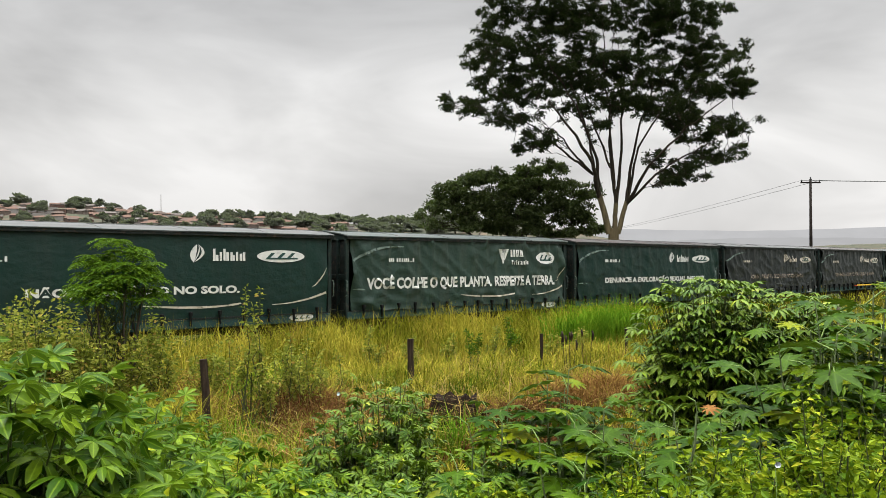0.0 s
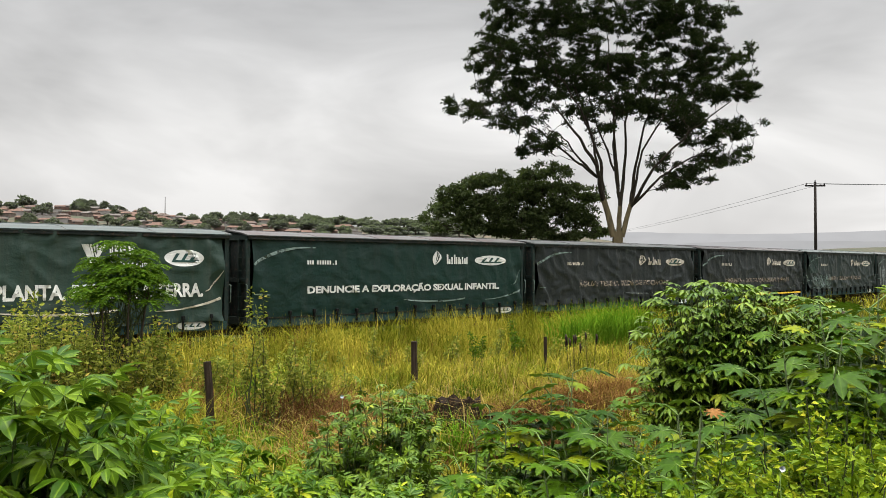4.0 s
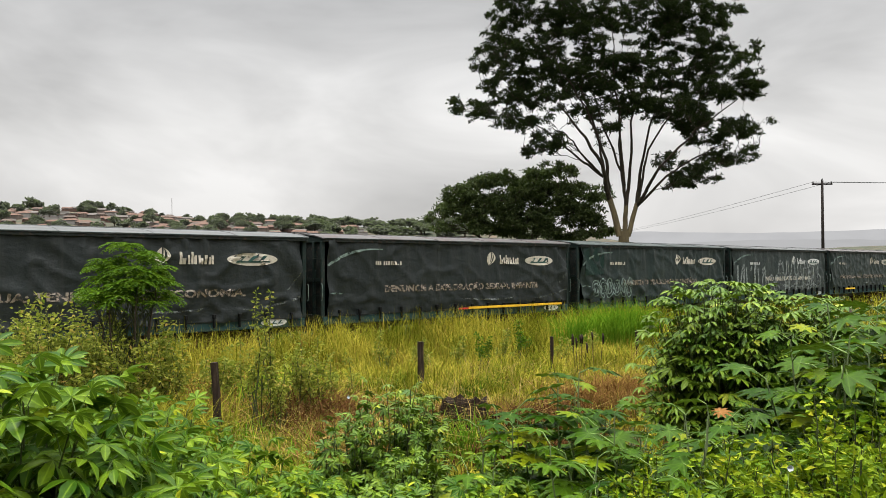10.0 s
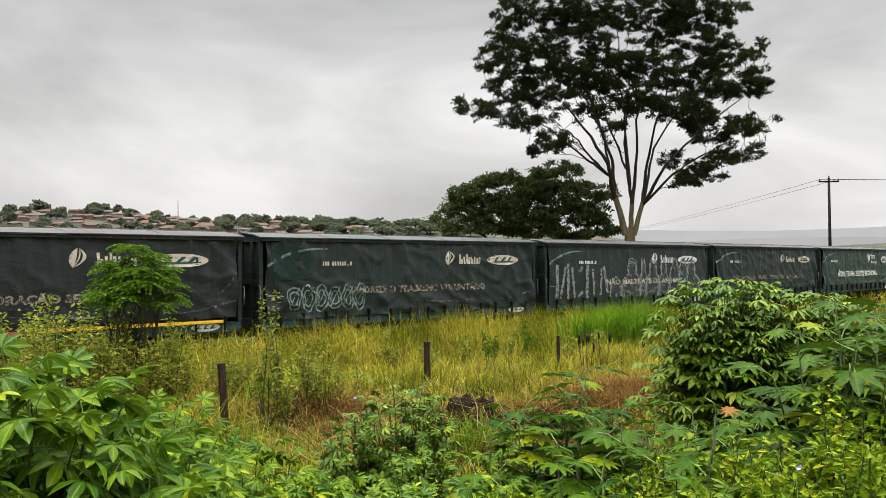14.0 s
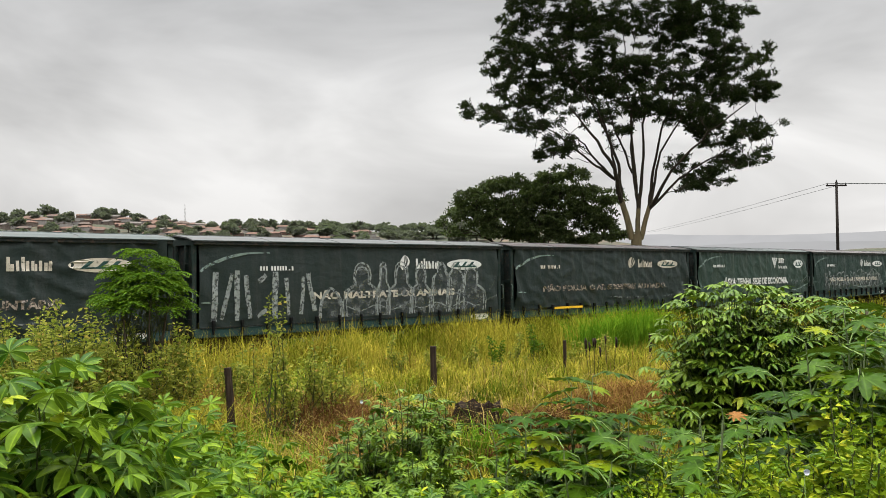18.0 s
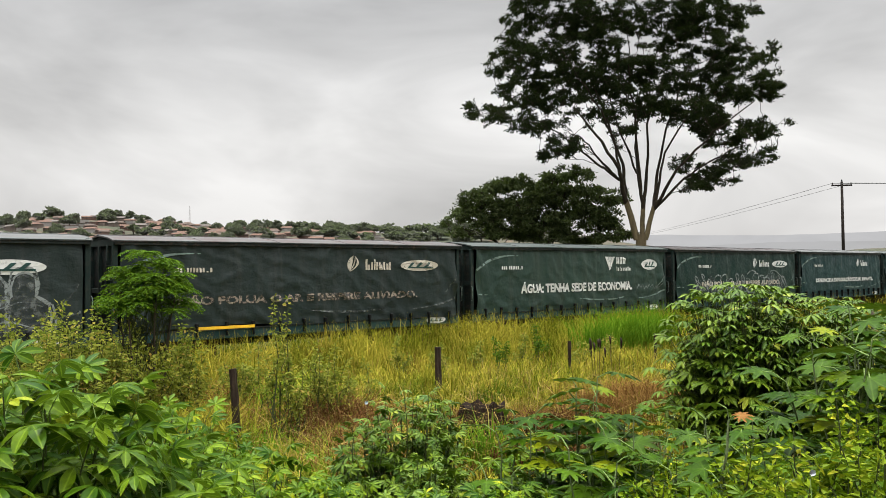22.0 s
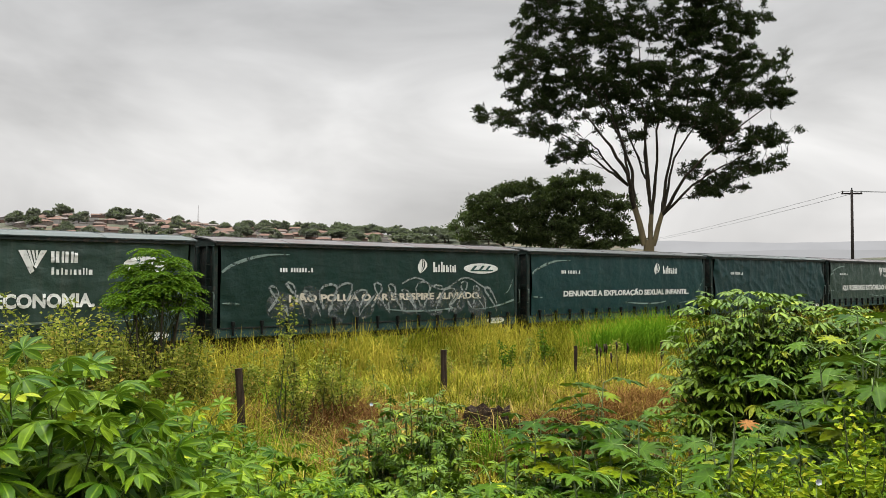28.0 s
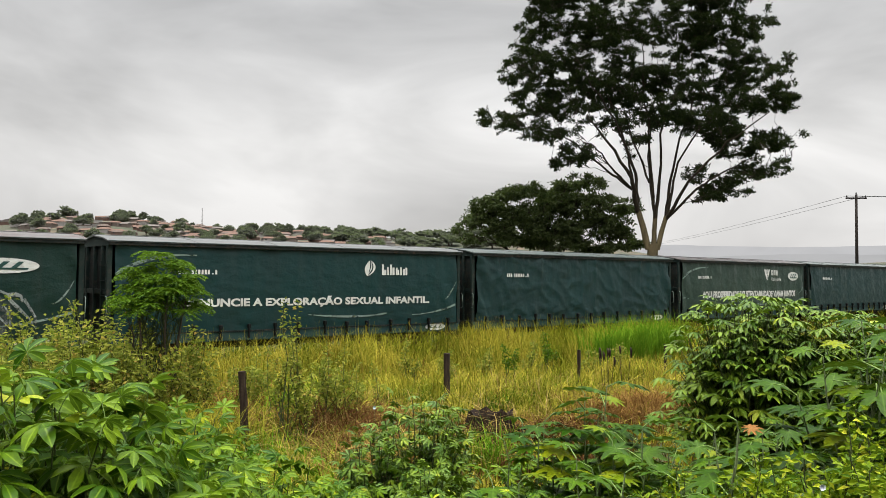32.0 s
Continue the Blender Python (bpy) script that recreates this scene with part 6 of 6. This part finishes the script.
def bush(name, x, y, h, rx, stems, per_stem, kind, mat, size, label, category="bush", seed=0, ry=None, single=60, low=0.5, stem=(1.0, M_STALK)):
    """Stems fanning out from the base to a dome, leaves in whorls round their upper part. The outer leaves are parts of
    their own, the crowded inner ones one part."""
    r = random.Random(seed + 500)
    ry = ry or rx
    root = tagged(new(name), label, category)
    root.location = (x, y, float(ground_z(x, y)))
    acc = Acc()
    pool = leaves_of(kind, mat)
    spots = []
    for k in range(stems):
        u = (k + 0.5) / stems
        a = k * 2.39996 + r.uniform(-0.3, 0.3)
        rad = math.sqrt(u)
        top = Vector((rx * rad * math.cos(a), ry * rad * math.sin(a), h * (max(0.0, 1 - 0.88 * rad ** 3.6) ** 0.5) * r.uniform(0.94 if h > 2.5 and kind == "cassava" else 0.86, 1.0)))
        base = Vector((0.12 * rx * math.cos(a), 0.12 * ry * math.sin(a), -0.15))
        pts = bough(acc, base, top, (0.006 + 0.0035 * h) * stem[0], 0.004 * stem[0], 0.1 * h * rad, 6, 0.06, seed * 17 + k)
        for j in range(per_stem):
            t = 1.0 - (1 - low) * j / max(per_stem - 1, 1) * r.uniform(0.7, 1.1)
            i = min(5, int(t * 6))
            p = Vector(pts[i]).lerp(Vector(pts[i + 1]), t * 6 - i)
            az = a + j * 2.39996 + r.uniform(-0.4, 0.4)
            pitch = r.uniform(-1.0, -0.25) if j < 3 else r.uniform(-0.3, 0.4) + 0.5 * (1 - t)
            tilt = 0.5
            if kind == "cassava" and h > 2.5:
                pitch, tilt = r.uniform(-0.55, 0.15) + 0.3 * (1 - t), 0.3
            if kind == "castor":
                pitch, tilt = r.uniform(-0.22, 0.25) + 0.25 * (1 - t), 0.38
            m = Matrix.Translation(p) @ Euler((r.uniform(-tilt, tilt), pitch, az)).to_matrix().to_4x4() @ Matrix.Scale(size * r.uniform(0.68, 1.2) * (1.25 if kind == "castor" and r.random() < 0.2 else 1.0) * (0.75 + 0.25 * min(1, j / 2)), 4)
            spots.append((p.z / h - 0.5 * p.y / ry + 0.25 * t, m, r.randrange(len(pool))))
    spots.sort(key=lambda q: -q[0])
    for q, m, i in spots[:single]:
        ob = new("leaf", pool[i][0])
        ob.parent = root
        ob.matrix_local = m
    V, T, I, R, n = [], [], [], [], 0
    for q, m, i in spots[single:]:
        a = np.array(m)
        V.append(pool[i][1] @ a[:3, :3].T + a[:3, 3])
        T.append(pool[i][2] + n)
        I.append(pool[i][3])
        R.append(pool[i][4])
        n += len(pool[i][1])
    if V:
        me = tri_mesh("inner_leaf", np.concatenate(V), np.concatenate(T), True)
        me.materials.append(mat)
        me.materials.append(M_PETIOLE)
        me.polygons.foreach_set("material_index", np.concatenate(I).astype(np.int32))
        me.attributes.new("rib", "FLOAT", "POINT").data.foreach_set("value", np.concatenate(R))
        link_mesh("inner_leaf", me, None, root)["kind"] = "stuff"
    link_mesh("stem", acc.mesh("stem"), stem[1], root)["kind"] = "stuff"
    return root


# round bush with hand-shaped leaves
bush("cassava_bush", 3.82, 11.2, 3.10, 1.28, 215, 6, "cassava", M_CASSAVA_DARK, 0.195, "dense round bush with hand-shaped dark green leaves", seed=1, ry=1.2, single=295, low=0.45)
bush("cassava_bush", 4.95, 11.0, 2.98, 0.85, 80, 7, "cassava", M_CASSAVA_DARK, 0.205, "dense round bush with hand-shaped dark green leaves", seed=2, single=90, low=0.45)
# the near bush on the bank and its lower neighbours
LEFT = [(-2.35, 4.1, 1.62, 0.85, 36, 0.19), (-1.55, 4.2, 0.95, 0.45, 12, 0.17), (-2.9, 5.2, 1.70, 0.7, 30, 0.18), (-1.9, 5.0, 1.25, 0.6, 26, 0.17), (-2.6, 6.6, 1.70, 0.7, 26, 0.16), (-3.5, 7.2, 1.80, 0.8, 26, 0.16), (-2.0, 7.4, 1.30, 0.7, 24, 0.15), (-4.2, 8.6, 1.9, 0.8, 26, 0.15), (-3.0, 8.8, 1.6, 0.7, 22, 0.15)]
for k, (x, y, h, rx, st, sz) in enumerate(LEFT):
    bush("cassava_bush", x, y, h, rx, st, 13, "cassava", M_CASSAVA, sz, "leafy bright green bush with hand-shaped drooping leaves", seed=10 + k, single=110, low=0.12)
FRONT = [(1.9, 5.3, 0.9, 0.45), (0.6, 9.6, 1.0, 0.5), (-1.25, 5.6, 0.72, 0.5), (-0.7, 5.2, 0.72, 0.5), (-0.15, 5.4, 0.75, 0.5), (0.4, 5.1, 0.75, 0.5), (0.95, 5.5, 0.8, 0.5), (-1.4, 6.6, 0.85, 0.55), (-0.6, 6.6, 0.85, 0.5), (0.3, 6.5, 0.9, 0.5), (-0.9, 4.4, 0.62, 0.45), (0.0, 4.4, 0.62, 0.45), (0.8, 4.5, 0.66, 0.45), (1.4, 4.8, 0.7, 0.45), (-1.3, 7.6, 0.9, 0.5), (-0.4, 7.5, 0.85, 0.5), (0.5, 7.6, 0.95, 0.5)]
for k, (x, y, h, rx) in enumerate(FRONT):
    bush("cassava_bush", x, y, h * (1.22 if y > 6 else 1.06), rx, 22, 11, "cassava", M_CASSAVA if k % 4 else M_CASSAVA_DARK, 0.14, "low bright green bush with hand-shaped leaves", seed=30 + k, single=55, low=0.1)
for k, (x, y, h, rx) in enumerate(((-0.75, 9.2, 1.95, 0.65), (-0.42, 9.6, 1.75, 0.42), (-1.15, 8.9, 1.6, 0.5), (-0.5, 8.4, 1.3, 0.5))):
    bush("cassava_bush", x, y, h, rx, 30, 10, "cassava", M_CASSAVA_DARK, 0.125, "small open bush with hand-shaped green leaves", seed=50 + k, single=90, low=0.3)
# castor bean plants
M_CASTOR_STEM = worn("castor_stem", (0.15, 0.18, 0.09), (0.09, 0.115, 0.055), 6, 0.6, 0, 0.2, 30)
CASTOR = [(1.0, 6.4, 1.55, 0.5, 0.21), (1.75, 6.0, 1.25, 0.5, 0.21), (1.6, 7.4, 1.7, 0.6, 0.21), (2.3, 7.0, 1.75, 0.6, 0.21), (2.3, 6.0, 1.3, 0.5, 0.21), (3.2, 6.8, 2.3, 0.7, 0.24), (3.95, 7.6, 2.95, 0.8, 0.25), (4.5, 8.4, 3.15, 0.8, 0.25), (4.15, 8.0, 3.1, 0.5, 0.25), (3.7, 6.6, 2.3, 0.6, 0.21), (2.9, 8.2, 2.0, 0.7, 0.21), (4.9, 9.4, 2.6, 0.7, 0.21), (2.5, 9.2, 1.6, 0.7, 0.2), (5.4, 10.4, 2.4, 0.8, 0.2), (0.55, 8.0, 2.0, 0.40, 0.23), (1.2, 8.2, 2.25, 0.40, 0.24), (1.6, 8.8, 1.95, 0.5, 0.21), (0.25, 7.4, 1.25, 0.4, 0.2), (1.35, 7.2, 1.75, 0.45, 0.22)]
for k, (x, y, h, rx, sz) in enumerate(CASTOR):
    bush("castor_plant", x, y, h, rx, 5 if h < 1.6 else 8, 6, "castor", M_CASTOR, sz * 1.12, "castor bean plant with broad star-shaped green leaves", "plant", seed=70 + k, single=60, low=0.3 if h < 2.2 else 0.5, stem=(1.25, M_CASTOR_STEM))
# low vine tangle
for k, (x, y, h, s) in enumerate(((1.2, 4.6, 0.85, 0.32), (1.5, 5.1, 1.0, 0.35), (1.05, 5.3, 0.9, 0.32), (2.75, 5.6, 1.5, 0.4), (2.1, 4.4, 1.2, 0.4), (2.4, 4.7, 1.35, 0.4), (1.75, 4.2, 0.95, 0.35), (2.6, 5.0, 1.45, 0.4), (2.1, 5.0, 1.25, 0.35), (2.2, 4.0, 1.0, 0.35), (1.5, 4.0, 0.75, 0.35), (1.85, 4.8, 1.1, 0.3), (0.6, 8.6, 0.9, 0.5), (1.2, 9.0, 0.9, 0.5), (1.6, 10.4, 0.9, 0.5), (-4.0, 10.2, 0.9, 0.5), (-1.6, 10.4, 0.8, 0.5), (2.0, 8.2, 1.0, 0.5), (2.35, 5.3, 1.55, 0.3), (2.0, 5.6, 1.45, 0.3), (2.75, 6.1, 1.75, 0.35), (1.3, 5.8, 1.15, 0.35), (0.85, 6.0, 1.0, 0.35), (1.7, 6.6, 1.3, 0.35), (0.5, 6.9, 1.05, 0.35), (3.1, 6.2, 1.9, 0.35), (1.15, 7.6, 1.3, 0.35))):
    weed("vine_tangle", x, y, h, s, 20, 110, 0.070, M_VINE, "lime green leafy vine tangle", "vine", seed=100 + k, low=0.05)


# undergrowth leaves, darkened in colour to give the shaded gaps below the bushes
M_UNDER_SHADE = leafy("undergrowth_shade_leaf", (0.008, 0.020, 0.002), (0.030, 0.052, 0.005), (0.07, 0.055, 0.02), 0.05, 0.7, "island")


def ground_cover():
    """Low leaves closing the bank under the bushes, shade painted into their colour."""
    global rng
    rng = np.random.default_rng(404)
    n = 26000
    x = rng.uniform(-6, 7, n)
    y = rng.uniform(2.4, 11.5, n)
    keep = np.abs(x) < y * 0.66 + 1.2
    x, y = x[keep], y[keep]
    n = len(x)
    P = np.stack([x, y, ground_z(x, y) + rng.uniform(0.02, 0.42, n) ** 1.0], 1)
    A = rng.normal(size=(n, 3)) * np.array([1, 1, 0.35]) + np.array([0, 0, 0.1])
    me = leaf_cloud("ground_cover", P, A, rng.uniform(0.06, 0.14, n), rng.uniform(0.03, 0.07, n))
    tagged(link_mesh("ground_cover", me, M_UNDER_SHADE), "low weedy undergrowth covering the bank, shade painted into its dark leaves", "undergrowth", kind="stuff")


ground_cover()


M_ROT = worn("rotten_wood", (0.011, 0.007, 0.005), (0.024, 0.016, 0.011), 5, 0.95, 0, 0.9, 26, streak=(6, 6, 0.6))


def stump(x, y, w, h):
    """Broken dark stump, split and flaring, with a litter of dead roots beside it."""
    r = random.Random(8)
    root = tagged(new("tree_stump"), "dark rotten broad tree stump among dead brown weeds", "stump")
    root.location = (x, y, float(ground_z(x, y)))
    bm = bmesh.new()
    n, rows = 22, []
    jag = [r.uniform(0.86, 1.0) for _ in range(n)]
    for z in (-0.2, 0.1, 0.35, 0.6, 0.8, 1.0):
        ring = []
        for k in range(n):
            a = 2 * math.pi * k / n
            q = w / 2 * (1.12 - 0.25 * z) * (1 + 0.12 * math.sin(3 * a + 1) + 0.07 * math.sin(7 * a) + r.uniform(-0.04, 0.04))
            ring.append(bm.verts.new((q * math.cos(a), 0.7 * q * math.sin(a), h * z * (jag[k] if z > 0.5 else 1.0))))
        rows.append(ring)
    for a, b in zip(rows, rows[1:]):
        for k in range(n):
            bm.faces.new((a[k], a[(k + 1) % n], b[(k + 1) % n], b[k]))
    c = bm.verts.new((0, 0, h * 0.45))
    for k in range(n):
        bm.faces.new((rows[-1][k], rows[-1][(k + 1) % n], c))
    part("trunk", bm, M_ROT, root)
    for k in range(9):
        b = Acc()
        a = r.uniform(-2.6, 0.5)
        dx, dy = math.cos(a), math.sin(a)
        q = r.uniform(0.6, 1.25)
        b.tube([(dx * w * 0.4, dy * w * 0.3, h * 0.45), (dx * w * (0.4 + 0.3 * q), dy * w * 0.5, h * r.uniform(0.25, 0.6)), (dx * w * (0.4 + 0.7 * q), dy * w * 0.8, -0.05)], [0.06, 0.04, 0.02], 5)
        link_mesh("root", b.mesh("root"), M_ROT, root)


stump(0.2, 15.6, 0.95, 0.85)
for k, (x, y, q) in enumerate(((0.9, 15.9, 0.30), (1.4, 15.8, 0.30), (1.9, 15.9, 0.28), (0.6, 15.7, 0.25), (2.4, 16.2, 0.25), (-0.3, 16.0, 0.2))):
    tuft("dead_grass_clump", x, y, q, 0.95, 260, M_DEAD, "dark reddish-brown dead grass beside the stump", 0.022, (0.4, 1.3), 280 + k)

M_PETAL = worn("petal_white", (0.75, 0.76, 0.80), (0.62, 0.66, 0.74), 12, 0.6)
M_PETAL_BLUE = worn("petal_blue", (0.16, 0.26, 0.62), (0.22, 0.32, 0.7), 12, 0.6)


def flower(x, y, z, size, mat, colour):
    """Funnel-shaped bloom on a thin stalk."""
    root = tagged(new("flower"), colour + " funnel-shaped bloom on a vine stalk", "flower", "blooms in the thicket")
    root.location = (x, y, float(ground_z(x, y)))
    h = z - root.location.z
    st = Acc()
    st.tube([(0.02, 0.05, 0), (0.02, 0.03, h * 0.6), (0, 0.02, h - 0.01)], [0.0018] * 3, 4)
    link_mesh("stalk", st.mesh("stalk"), M_PETIOLE, root)
    bm = bmesh.new()
    c = bm.verts.new((0, 0.02, h))
    ring = [bm.verts.new((size * math.cos(a) * (1 if i % 2 else 0.88), -0.012, h + size * math.sin(a) * (1 if i % 2 else 0.88))) for i, a in enumerate(2 * math.pi * k / 10 for k in range(10))]
    for i in range(10):
        bm.faces.new((c, ring[i], ring[(i + 1) % 10]))
    part("petals", bm, mat, root)


for x, y, z, s, m, c in ((1.66, 3.95, 1.90, 0.017, M_PETAL, "white"), (1.07, 3.9, 1.74, 0.020, M_PETAL_BLUE, "blue"), (1.37, 3.8, 1.72, 0.016, M_PETAL, "white"), (-1.12, 8.5, 1.50, 0.02, M_PETAL, "white")):
    flower(x, y, z, s, m, c)

# one withered star leaf on its plant
dry = bush("castor_plant", 1.80, 5.75, 1.90, 0.05, 1, 1, "castor", M_CASTOR_DRY, 0.13, "withered orange castor shoot", "plant", seed=140, single=3, low=0.93, stem=(1.7, M_CASTOR_STEM))

motions()
